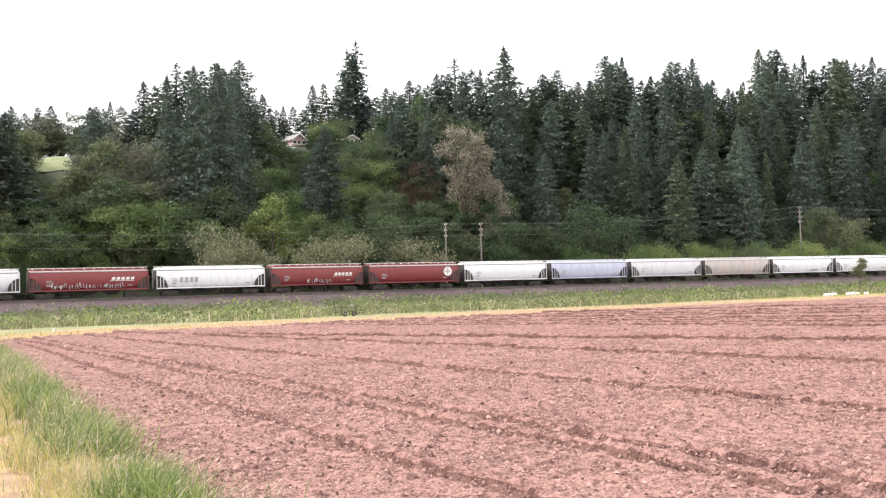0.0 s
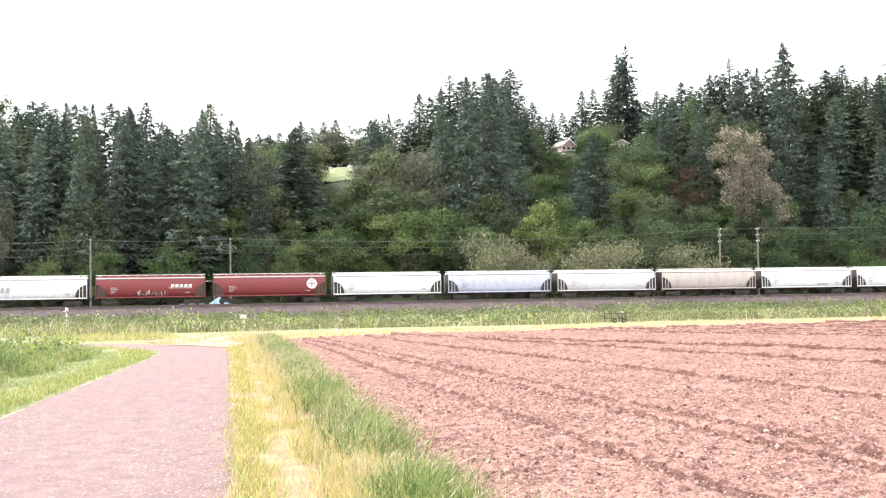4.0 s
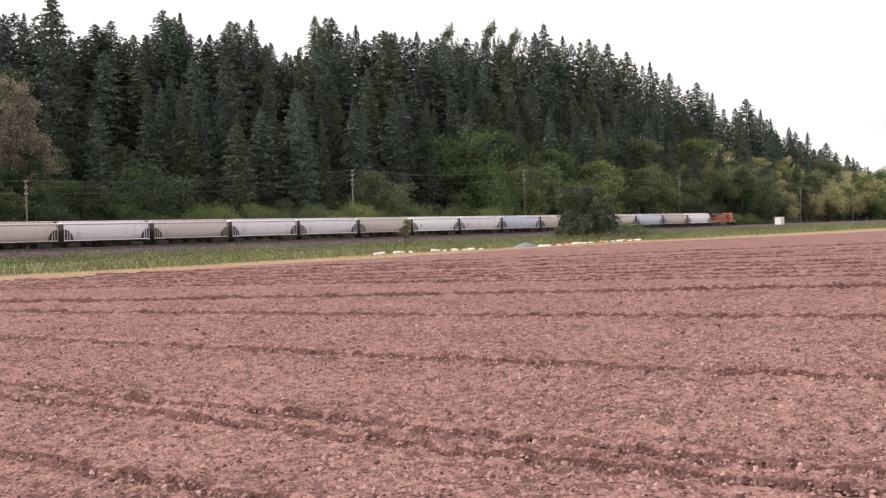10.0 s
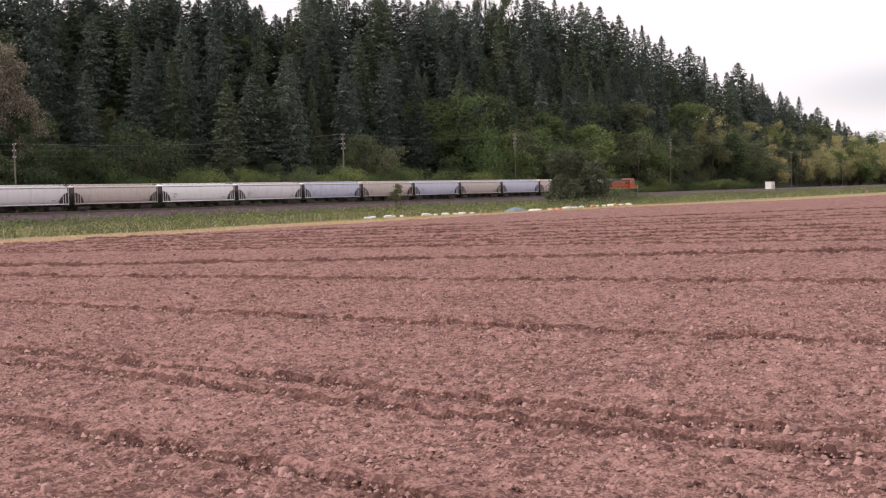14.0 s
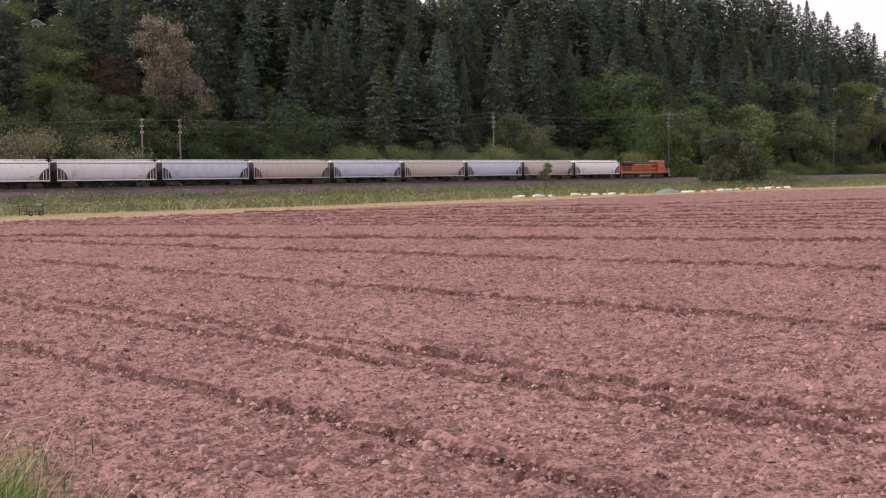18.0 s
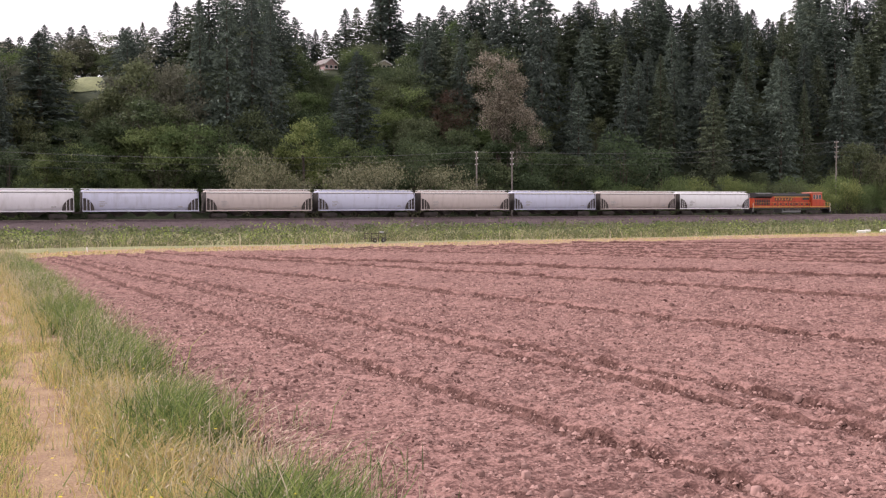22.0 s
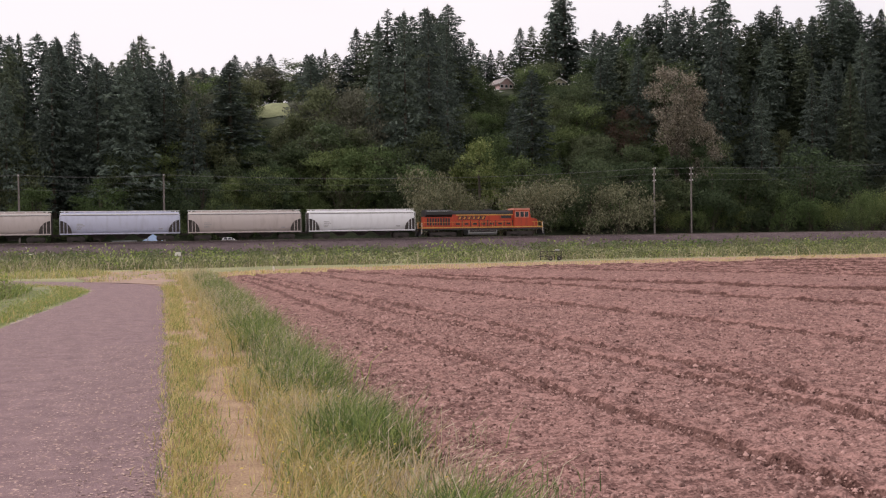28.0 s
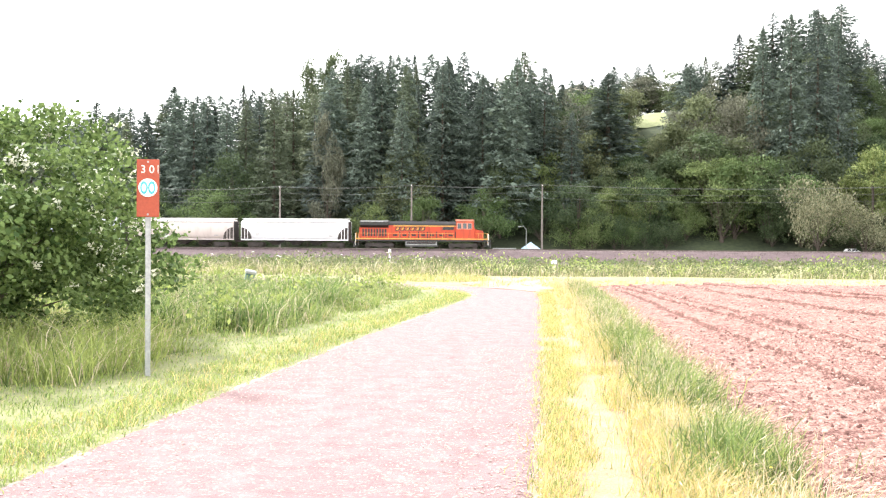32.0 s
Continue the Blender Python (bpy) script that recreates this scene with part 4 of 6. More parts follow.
def fill(n, x0, x1, y0, y1, gap, hmin, hmax, fir_share, seed, most_firs, light=0.0):
    r = random.Random(seed)
    if light:
        spots.clear()
    for _ in range(n):
        x, y = r.uniform(x0, x1), r.uniform(y0, y1)
        az, dist = bearing(x, y), math.hypot(x, y)
        h = r.uniform(hmin, hmax)
        z = float(land_z(x, y)) - 0.3
        top = 1.6 + dist * math.tan(radians(cap(az, 0.5)))
        if z + h > top:
            h = top - z - r.uniform(0, 2)
        if h < 2.2 or not free(x, y, gap):
            continue
        share = fir_share(az) if callable(fir_share) else fir_share
        if h > 12 and r.random() < share and placed.get("fir_tree", 0) >= most_firs:
            if most_firs:
                WOOD[r.randrange(3)].append((x, y, z, h, min(1.3, (28 / h) ** 0.6) * r.uniform(1.0, 1.4)))
        elif h > 12 and r.random() < share:
            olive = r.random() < 0.3
            plant("fir_tree", FIRS[r.randrange(6)], 30, x, y, z, h, min(1.3, (28 / h) ** 0.6) * r.uniform(0.85, 1.2), FIR_LABELS[olive], "hillside firs", NEEDLES_OLIVE if olive else None, r.uniform(0, 360))
        else:
            h = min(h, r.uniform(7, 17) if y < 232 else r.uniform(5, 9))
            if h < 6:
                plant("shrub", SHRUB[r.randrange(3)], 4, x, y, z, h, r.uniform(1.0, 1.6) * 4 / h, "green undergrowth shrub on the hillside", "hillside shrubs", LEAF if r.random() < 0.6 else LEAF_FRESH, r.uniform(0, 360))
                continue
            k = r.random() * (1 - light) + light * r.uniform(0.4, 1.0)
            h = max(min(hmin, top - z), min(r.uniform(hmin, hmax), top - z - 4)) if light else h
            mat = LEAF if k < 0.45 else LEAF_FRESH if k < 0.75 else LEAF_OLIVE
            # further right, more trees get the painted sunlight
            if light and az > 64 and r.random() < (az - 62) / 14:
                mat = LEAF_SUNLIT
            lab = {LEAF: "leafy green broadleaf tree on the hillside", LEAF_FRESH: "fresh yellow-green broadleaf tree on the hillside", LEAF_OLIVE: "olive-green broadleaf tree on the hillside", LEAF_SUNLIT: "broadleaf tree on the hillside, sunlight painted in golden-green"}[mat]
            plant("broadleaf_tree", BROAD[r.randrange(5)], 12, x, y, z, h, r.uniform(0.85, 1.15), lab, "hillside trees", mat, r.uniform(0, 360))


def share_of_firs(az):
    return float(np.interp(az, [-30, -12, 2, 6, 16, 26, 31, 36, 90], [0.9, 0.85, 0.8, 0.22, 0.25, 0.35, 0.8, 0.97, 0.97]))


fill(500, -130, 20, 194, 240, 6.0, 22, 34, share_of_firs, 61, 130)
fill(420, 20, 140, 194, 246, 6.0, 9, 24, share_of_firs, 62, 160)
fill(900, 140, 420, 197, 240, 6.6, 22, 34, share_of_firs, 63, 270)
fill(420, 420, 830, 192, 240, 10.0, 20, 32, share_of_firs, 64, 290)
fill(700, 20, 145, 190, 250, 4.4, 5, 12, 0.0, 67, 0)
fill(200, 10, 100, 190, 236, 3.6, 9, 17, 0.15, 70, 400)


def fir_wood(name, trees, mat, label):
    """Firs too many to count, joined."""
    VV, FF, n = [], [], 0
    for k, (x, y, z, h, w) in enumerate(trees):
        me = WOOD_FIRS[k % 3]
        v = np.empty(len(me.vertices) * 3, np.float32)
        me.vertices.foreach_get("co", v)
        v = v.reshape(-1, 3)
        a, sc = k * 2.4, h / 30
        c, sn = math.cos(a) * sc * w, math.sin(a) * sc * w
        VV.append(np.stack([x + v[:, 0] * c - v[:, 1] * sn, y + v[:, 0] * sn + v[:, 1] * c, z + v[:, 2] * sc], -1))
        FF.append(np.arange(len(v)).reshape(-1, 3) + n)
        n += len(v)
    return thing(name, label, "woodland", kind="stuff", mesh=raw_mesh(name, np.concatenate(VV), np.concatenate(FF), mat))


# undergrowth on the open slope below the houses
r6 = random.Random(66)
for i in range(90):
    az, y = r6.uniform(16.5, 25.5), r6.uniform(212, 243)
    x, z = y * math.tan(radians(az)), 0.0
    z = float(land_z(x, y)) - 0.3
    top = 1.6 + y / math.cos(radians(az)) * math.tan(radians(cap(az, 0.4)))
    h = min(r6.uniform(3.0, 6.5), top - z)
    if h > 1.6:
        plant("shrub", SHRUB[i % 3], 4, x, y, z, h, r6.uniform(1.0, 1.5) * 4 / h, "green undergrowth shrub on the hillside", "hillside shrubs", (LEAF, LEAF, LEAF_FRESH)[r6.randrange(3)], r6.uniform(0, 360))
# lower trees along the foot of the hill
fill(90, -130, 45, 188, 197, 6.0, 6, 11, 0.0, 65, 0)
fill(36, 45, 110, 191, 198, 6.0, 6, 10, 0.0, 69, 0)
fill(60, 140, 280, 188, 196, 9.0, 7, 12, 0.0, 66, 0)
fill(420, 250, 860, 188, 208, 9.0, 13, 25, 0.0, 68, 0, 1.0)


for k in range(3):
    fir_wood("fir_wood", WOOD[k], (NEEDLES, NEEDLES_DEEP, NEEDLES_OLIVE)[k], "dense dark fir wood on the hillside")


def sited(az, y, el):
    """Place and height of a plant at a bearing and depth whose top is seen at that height angle."""
    x, dist = y * math.tan(radians(az)), y / math.cos(radians(az))
    z = float(land_z(x, y)) - 0.2
    return x, y, z, 1.6 + dist * math.tan(radians(el)) - z


def lone(kind, meshes, base, az, y, el, spread, label, mat, group=""):
    """A plant at a bearing, with its full spread in metres."""
    x, yy, z, h = sited(az, y, el)
    ext = {id(BROAD[0]): 9, id(BROAD[1]): 7, id(BROAD[2]): 10, id(BROAD[3]): 6, id(BROAD[4]): 8, id(SHRUB[0]): 5.5, id(SHRUB[1]): 4.6, id(SHRUB[2]): 6.5}[id(meshes)]
    return plant(kind, meshes, base, x, yy, z, h, spread / ext / (h / base), label, group, mat)


# big firs that stand forward on the slope: bearing, depth, height angle, breadth
for az, yy, el, w in ((12.6, 214, 11.2, 1.0), (14.0, 210, 11.7, 1.1), (15.3, 213, 11.9, 1.05), (16.3, 218, 11.0, 0.9), (4.6, 216, 9.0, 2.3), (20.9, 214, 8.5, 1.3), (8.9, 226, 9.3, 1.1), (24.6, 226, 9.2, 1.1), (26.6, 222, 9.6, 1.1), (30.9, 222, 12.4, 1.0), (1.2, 216, 9.4, 1.1), (-0.3, 214, 9.9, 1.1), (-4.0, 212, 9.8, 1.1), (-8.0, 214, 9.4, 1.2)):
    yy -= 9
    x, y_, z, h = sited(az, yy, el)
    plant("fir_tree", FIRS[(int(az * 3) % 6)], 30, x, yy, z, h, w * (28 / h) ** 0.6, FIR_LABELS[0], "hillside firs")
# the tall pale tree and the bushes behind the track
pop_at = [(-3.2, 0, 24.6), (-0.6, 1.0, 25), (2.6, 0, 23.4), (-4.8, 0, 21.8), (0.6, -1, 21.6), (4.2, 0, 21.0), (-3.0, 1, 18.6), (0.2, 0, 17.8), (4.4, 0, 15.2), (7.0, -1, 14.2), (2.0, 1, 14.2), (-2.6, 0, 14.6), (5.4, -1, 11.4), (8.0, 0, 11.0), (2.4, 0, 10.4), (5.2, 0, 8.0), (2.2, 0, 18.9), (-1.2, 0, 16.2), (3.4, 0, 17.2), (0.4, 0, 13.0)]
pop_crown, pop_c = leaf_crown(27, 15, 401, 230, 76, 0.33, 0.2, LEAF_PALE, 8, 1.15, 0.85, pop_at, [2.3, 2.4, 2.3, 2.0, 2.6, 1.8, 2.2, 2.4, 2.4, 2.0, 2.4, 1.7, 2.3, 1.8, 2.2, 1.9, 2.0, 1.9, 1.9, 2.0])
pop = thing("pale_poplar", "tall pale-leaved poplar with gaps in its crown", "tree")
px, py, pz, ph = sited(28.6, 197, 8.2)
pop.matrix_basis = pose(px, py, pz, 0, 0, -29) @ Matrix.Diagonal((0.95, 0.95, ph / 27, 1))
part("trunk", trunk_shape(22, 0.5, 0.03, 402), BARK, pop)
for k, c in enumerate(pop_c):
    part("limb", Shape().tube((0, 0, 5 + k * 0.8), c, 0.24, 0.06, 6), BARK, pop)
part("crown", pop_crown, None, pop)
lone("broadleaf_tree", BROAD[3], 12, 18.0, 191, 4.6, 8.5, "fresh yellow-green pointed tree behind the track", LEAF_LIME)
lone("broadleaf_tree", BROAD[2], 12, 23.9, 188, 3.6, 12, "leafy green tree behind the track", LEAF)
lone("broadleaf_tree", BROAD[0], 12, 35.3, 189, 3.9, 15, "broad dark green tree behind the track", LEAF)
lone("broadleaf_tree", BROAD[3], 12, -10.6, 192, 6.5, 4.6, "slim pale tree in front of the firs", LEAF_DUN)
# rounded broadleaf trees on the open slope
for az_, y_, el_, sp_, m_ in ((9.3, 208, 7.5, 10, LEAF_OLIVE), (10.0, 210, 8.0, 13, LEAF_DUN), (11.3, 205, 7.3, 12, LEAF_DUN), (9.2, 199, 5.6, 11, LEAF), (11.8, 197, 5.3, 10, LEAF_OLIVE), (7.4, 199, 4.2, 9, LEAF_OLIVE), (10.6, 193, 4.1, 9, LEAF_FRESH), (2.6, 210, 7.7, 9, LEAF_DUN), (3.5, 204, 5.6, 9, LEAF_OLIVE), (6.4, 194, 3.2, 9, LEAF_FRESH), (5.4, 200, 4.0, 9, LEAF), (12.9, 193, 3.6, 9, LEAF), (26.0, 212, 6.2, 8, LEAF_RUST), (6.2, 262, 8.6, 11, LEAF_DUN), (7.3, 266, 8.9, 12, LEAF), (8.2, 262, 8.2, 10, LEAF_OLIVE), (5.2, 264, 8.4, 10, LEAF), (27.8, 222, 8.8, 13, LEAF), (25.4, 232, 9.3, 13, LEAF), (-1.2, 196, 4.0, 9, LEAF), (-6.3, 196, 4.6, 10, LEAF_OLIVE)):
    text_ = {LEAF: "leafy green broadleaf tree on the slope", LEAF_OLIVE: "olive-green broadleaf tree on the slope", LEAF_DUN: "greyish-green broadleaf tree on the slope", LEAF_FRESH: "fresh green broadleaf tree on the slope", LEAF_RUST: "rusty-brown leafed tree on the slope"}[m_]
    lone("broadleaf_tree", BROAD[int(az_ * 2 + 20) % 5], 12, az_, y_, el_, sp_, text_, m_)
for az_, el_, sp_ in ((28.0, 3.0, 8), (30.4, 3.3, 9), (31.8, 2.7, 7), (26.6, 3.2, 8), (33.2, 2.6, 7)):
    lone("broadleaf_tree", BROAD[int(az_) % 5], 12, az_, 190, el_, sp_, "dark leafy tree behind the track", LEAF)
lone("shrub", SHRUB[2], 4, 61.2, 64, -0.12, 6, "low dark green bush at the headland", LEAF)
lone("shrub", SHRUB[0], 4, 15.4, 177.5, 2.7, 9, "grey-green willow bush beside the track", LEAF_WILLOW)
lone("shrub", SHRUB[1], 4, 17.7, 177.5, 1.5, 8, "grey-green willow bush beside the track", LEAF_WILLOW)
lone("shrub", SHRUB[2], 4, 20.8, 177, 2.0, 13, "grey-green willow bush beside the track", LEAF_WILLOW)
lone("shrub", SHRUB[1], 4, 25.5, 177.5, 2.0, 9, "brownish willow bush beside the track", LEAF_WILLOW)
lone("shrub", SHRUB[1], 4, 3.8, 188, 1.6, 4.5, "fresh green bush beside the track", LEAF_FRESH)
lone("shrub", SHRUB[0], 4, 5.0, 188, 1.1, 4, "green bush beside the track", LEAF)
lone("broadleaf_tree", BROAD[4], 12, 48.2, 184, 2.7, 9, "grey-green tree beside the track", LEAF_WILLOW)
lone("broadleaf_tree", BROAD[1], 12, 46.9, 186, 3.0, 7, "olive-green tree beside the track", LEAF_OLIVE)
# the willow in front of the track, and the thin sapling
wil = thing("willow_bush", "wind-blown grey-green willow bush beside the field", "bush")
wx_, wy_, wz_, wh_ = sited(58.6, 62, 2.0)
wil.matrix_basis = pose(wx_, wy_, wz_, 0, 0, 25) @ Matrix.Diagonal((0.74, 0.85, wh_ / 6, 1))
wil_crown, wil_c = leaf_crown(6, 6.2, 415, 330, 60, 0.2, 0.0, LEAF_SALLOW, 11, 0.95, 0.36)
part("trunk", trunk_shape(3.5, 0.14, 0.05, 416), BARK, wil)
for k, c in enumerate(wil_c):
    part("limb", Shape().tube((0, 0, 0.3 + k * 0.1), c, 0.08, 0.02, 5), BARK, wil)
part("crown", wil_crown, None, wil)
part("skirt", leaf_crown(3, 6.0, 417, 160, 50, 0.2, 0.0, LEAF_SALLOW, 9, 0.8, 0.36)[0], None, wil)
sap_crown, sap_c = leaf_crown(2.6, 1.1, 411, 50, 36, 0.11, 0.1, LEAF_WILLOW, 4, 1.6, 0.14)
sap = thing("sapling", "thin leaning willow sapling beside the field", "tree", pose(62.5, 54.7, -0.3, 4, 6, 30))
part("trunk", limb_shape(2.6, 0.04, 0.1, sap_c, 412), BARK, sap)
part("crown", sap_crown, None, sap)
# thicket along the far side of the track
r7 = random.Random(71)
for i in range(120):
    x = -110 + i * 4.7 + r7.uniform(-1.5, 1.5)
    if -6 < x < 3 or 30 < x < 47:
        continue
    y = r7.uniform(188, 191) if x < 120 else r7.uniform(180, 185)
    el_h = r7.uniform(2.8, 5.2) if x < 110 or x > 260 else r7.uniform(6.0, 8.5)
    k = r7.random()
    mat = (LEAF if k < 0.5 else LEAF_FRESH if k < 0.8 else LEAF_OLIVE) if x < 100 else (LEAF if k < 0.15 else LEAF_FRESH if k < 0.65 else LEAF_LIME)
    plant("shrub", SHRUB[r7.randrange(3)], 4, x, y, float(land_z(x, y)) - 0.2, el_h, r7.uniform(1.1, 1.7) * 3 / el_h, "leafy thicket shrub beside the railway", "trackside shrubs", mat, r7.uniform(0, 360))
# trees at the far end of the valley, many with sunlight in their leaf colour
r8 = random.Random(72)
for i in range(58):
    az = 70.5 + 12.5 * (i + r8.random()) / 58
    y = r8.uniform(186, 236)
    el = (np.interp(az, [70.5, 72.5, 74.2, 75, 83], [2.0, 2.5, 2.4, 1.3, 1.2])) * r8.uniform(0.55, 1.0)
    x, yy, z, h = sited(az, y, el)
    sunny = r8.random() < (0.6 if az > 72 else 0.3)
    plant("broadleaf_tree", BROAD[r8.randrange(5)], 12, x, yy, z, h, r8.uniform(0.9, 1.3), "tree at the valley's end, sunlight painted in golden-green" if sunny else "green tree at the valley's end", "far trees", LEAF_SUNLIT if sunny else LEAF_FRESH, r8.uniform(0, 360))
for az, el, w in ((75.0, 0.35, 1.0), (74.6, 0.55, 0.8), (75.35, 0.3, 0.9)):
    x, yy, z, h = sited(az, 120, el)
    plant("fir_tree", FIRS[2], 30, x, yy, z, h, 2.0 * w, "small dark conifer at the far edge of the field", "far conifers")

# hawthorn beside the path
haw = thing("hawthorn_bush", "leafy hawthorn in cream blossom beside the path", "bush", pose(-7.95, 14.2, -0.1) @ Matrix.Diagonal((1, 1, 0.94, 1)))
haw_crown, haw_c = leaf_crown(3.75, 4.7, 421, 560, 70, 0.078, 0.02, LEAF_HAW, 13, 0.9, 0.17, oval=True)
part("trunk", limb_shape(3.9, 0.09, 0.1, haw_c, 422), BARK, haw)
part("crown", haw_crown, None, haw)
part("skirt", leaf_crown(2.3, 4.8, 431, 330, 64, 0.085, 0.0, LEAF_HAW, 12, 0.8, 0.22, oval=True)[0], None, haw)
part("blossom", leaf_crown(3.8, 4.9, 421, 230, 14, 0.06, 0.02, BLOSSOM, 13, 0.9, 0.07)[0], None, haw, "clusters of cream blossom")


# ---- grass ----
def blades(name, label, n, area, h0, h1, width, mats, seed, shares=None, lean=0.35, zf=None, tufts=0, heads=0.0, density=None):
    """Grass blades of two bent pieces; area: a function that takes random numbers and gives places."""
    r = np.random.RandomState(seed)
    if tufts:
        cx, cy = area(r, tufts)
        k = r.randint(0, tufts, n)
        x, y = cx[k] + 0.07 * r.randn(n) * (1 + 2 * h1), cy[k] + 0.07 * r.randn(n) * (1 + 2 * h1)
        hk = (0.55 + 0.7 * r.rand(tufts))[k]
    else:
        x, y = area(r, n)
        hk = np.ones(n)
    z = (zf or land_z)(x, y)
    h = (h0 + (h1 - h0) * r.rand(n) ** 1.4) * hk
    a = r.rand(n) * 6.2832
    tilt = lean * (0.3 + r.rand(n))
    wind = np.stack([np.cos(a) * tilt + 0.12, np.sin(a) * tilt], -1)
    f = r.rand(n) * 6.2832
    wx, wy = np.cos(f) * width * (0.6 + 0.8 * r.rand(n)), np.sin(f) * width * (0.6 + 0.8 * r.rand(n))
    b = np.stack([x, y, z - 0.02], -1)
    m = b + np.stack([wind[:, 0] * h * 0.35, wind[:, 1] * h * 0.35, h * 0.58], -1)
    t = b + np.stack([wind[:, 0] * h * 1.15, wind[:, 1] * h * 1.15, h * (1 - 0.25 * tilt)], -1)
    w = np.stack([wx, wy, wx * 0], -1)
    V = np.stack([b - w, b + w, m + w * 0.8, m - w * 0.8, t + w * 0.12, t - w * 0.12], 1).reshape(-1, 3)
    o = np.arange(n) * 6
    F = np.concatenate([np.stack([o, o + 1, o + 2, o + 3], -1), np.stack([o + 3, o + 2, o + 4, o + 5], -1)])
    idx = r.choice(len(mats), n, p=shares)
    idx = np.concatenate([idx, idx])
    if heads:
        d = (t - m) / np.linalg.norm(t - m, axis=1)[:, None] + np.array([0.35, 0.0, -0.25])
        e = np.stack([-w[:, 1], w[:, 0], w[:, 2]], -1) / width * heads
        V = np.concatenate([V, np.stack([t, t + d * 0.035 + e, t + d * 0.08, t + d * 0.035 - e], 1).reshape(-1, 3)])
        o = 6 * n + np.arange(n) * 4
        F = np.concatenate([F, np.stack([o, o + 1, o + 2, o + 3], -1)])
        idx = np.concatenate([idx, np.zeros(n, int)])
    return thing(name, label, "grass", kind="stuff", mesh=raw_mesh(name, V, F, mats, idx))


def strip(x0, x1, y0, y1, px=1.0, py=1.6):
    return lambda r, n: (x0 + (x1 - x0) * r.rand(n) ** px, y0 + (y1 - y0) * r.rand(n) ** py)


def patchy(x0, x1, y0, y1, px, py, bare, seed, follow=0.0):
    """Places in a strip, thinned where a smooth pattern falls below bare."""
    def area(r, n):
        x, y = x0 + (x1 - x0) * r.rand(n * 4) ** px, y0 + (y1 - y0) * r.rand(n * 4) ** py
        x = x + follow * np.clip((y - 5) / 23, 0, 1)
        k = np.nonzero(lattice(x / 0.45, y / 0.8, seed) > bare)[0]
        k = k[np.arange(n) % len(k)]
        return x[k], y[k]
    return area


blades("path_edge_grass", "yellow-green tufts along the edge of the footpath", 26000, patchy(0.12, 0.44, 3, 33, 1.0, 1.6, 0.2, 50, 0.42), 0.04, 0.13, 0.0032, [STRAW, GRASS_BRIGHT, GRASS], 181, [0.62, 0.33, 0.05], 0.5, tufts=2200)
blades("dry_grass", "short dry grass between path and field", 17000, patchy(0.45, 1.2, 3, 34, 1.0, 1.6, 0.6, 51, 0.2), 0.02, 0.11, 0.0032, [STRAW, GRASS_BRIGHT], 81, [0.7, 0.3], 0.8, tufts=2400)
blades("straw_litter", "dry straw lying on the bare earth of the verge", 44000, strip(0.4, 1.7, 3, 34, 1.0, 1.8), 0.012, 0.04, 0.004, [STRAW, SEED], 281, [0.6, 0.4], 2.6)
blades("verge_grass", "knee-high yellow-green grass at the field's edge", 50000, patchy(0.85, 1.38, 3, 38, 0.9, 1.6, 0.34, 52, 0.25), 0.06, 0.30, 0.0034, [STRAW, GRASS_BRIGHT, SEED, GRASS], 82, [0.55, 0.20, 0.20, 0.05], 0.75, tufts=1700)
blades("tall_grass", "thick green grass along the field's edge", 50000, patchy(1.22, 1.6, 3.2, 34, 0.9, 1.5, 0.40, 53, 0.36), 0.10, 0.44, 0.0046, [GRASS, GRASS_BRIGHT, SEED], 83, [0.58, 0.34, 0.08], 0.5, tufts=900)
blades("seed_stalks", "pale nodding seed stalks above the grass", 6500, patchy(1.05, 1.6, 5.0, 37, 0.8, 1.3, 0.4, 54, 0.3), 0.24, 0.52, 0.0018, [SEED, STRAW], 183, [0.7, 0.3], 0.6, tufts=1500, heads=0.0035)
blades("stray_grass", "thin grass growing out over the field's edge", 2600, strip(1.65, 2.3, 4.5, 38, 1.8, 1.5), 0.1, 0.32, 0.003, [GRASS, SEED], 84, [0.5, 0.5], 0.5, tufts=130)


def left_of_path(a, b, y0, y1, py=1.5):
    def area(r, n):
        y = y0 + (y1 - y0) * r.rand(n) ** py
        edge = np.interp(y, [5, 11, 17, 23, 28, 30, 32, 33.6, 35.4, 37.8], [-3.5, -3.15, -2.7, -2.05, -1.6, -1.5, -1.85, -3.0, -5.8, -9.4])
        return edge - a - (b - a) * r.rand(n) ** 1.2, y
    return area


blades("mown_grass", "short bright green grass beside the path", 110000, left_of_path(-0.06, 9, 5, 31), 0.03, 0.11, 0.0042, [GRASS_BRIGHT, GRASS, STRAW], 85, [0.80, 0.13, 0.07], 0.7, tufts=16000)
blades("meadow_grass", "tall seeding meadow grass beside the path", 64000, left_of_path(1.5, 18, 16, 35.0, 0.8), 0.08, 0.40, 0.006, [GRASS_BRIGHT, SEED, GRASS, STRAW], 86, [0.56, 0.18, 0.20, 0.06], 0.9, tufts=1500, heads=0.007)
blades("meadow_clumps", "tall clumps of coarse green grass in the meadow", 26000, patchy(-16, -4.2, 17, 34, 1, 0.9, 0.72, 57), 0.25, 0.75, 0.008, [GRASS, GRASS_BRIGHT, SEED], 187, [0.5, 0.3, 0.2], 0.6, tufts=240)
blades("path_side_tufts", "yellowing tufts along the meadow side of the path", 14000, left_of_path(0.0, 0.8, 6, 34, 1.1), 0.03, 0.16, 0.004, [STRAW, GRASS_BRIGHT], 190, [0.3, 0.7], 0.8, tufts=900)
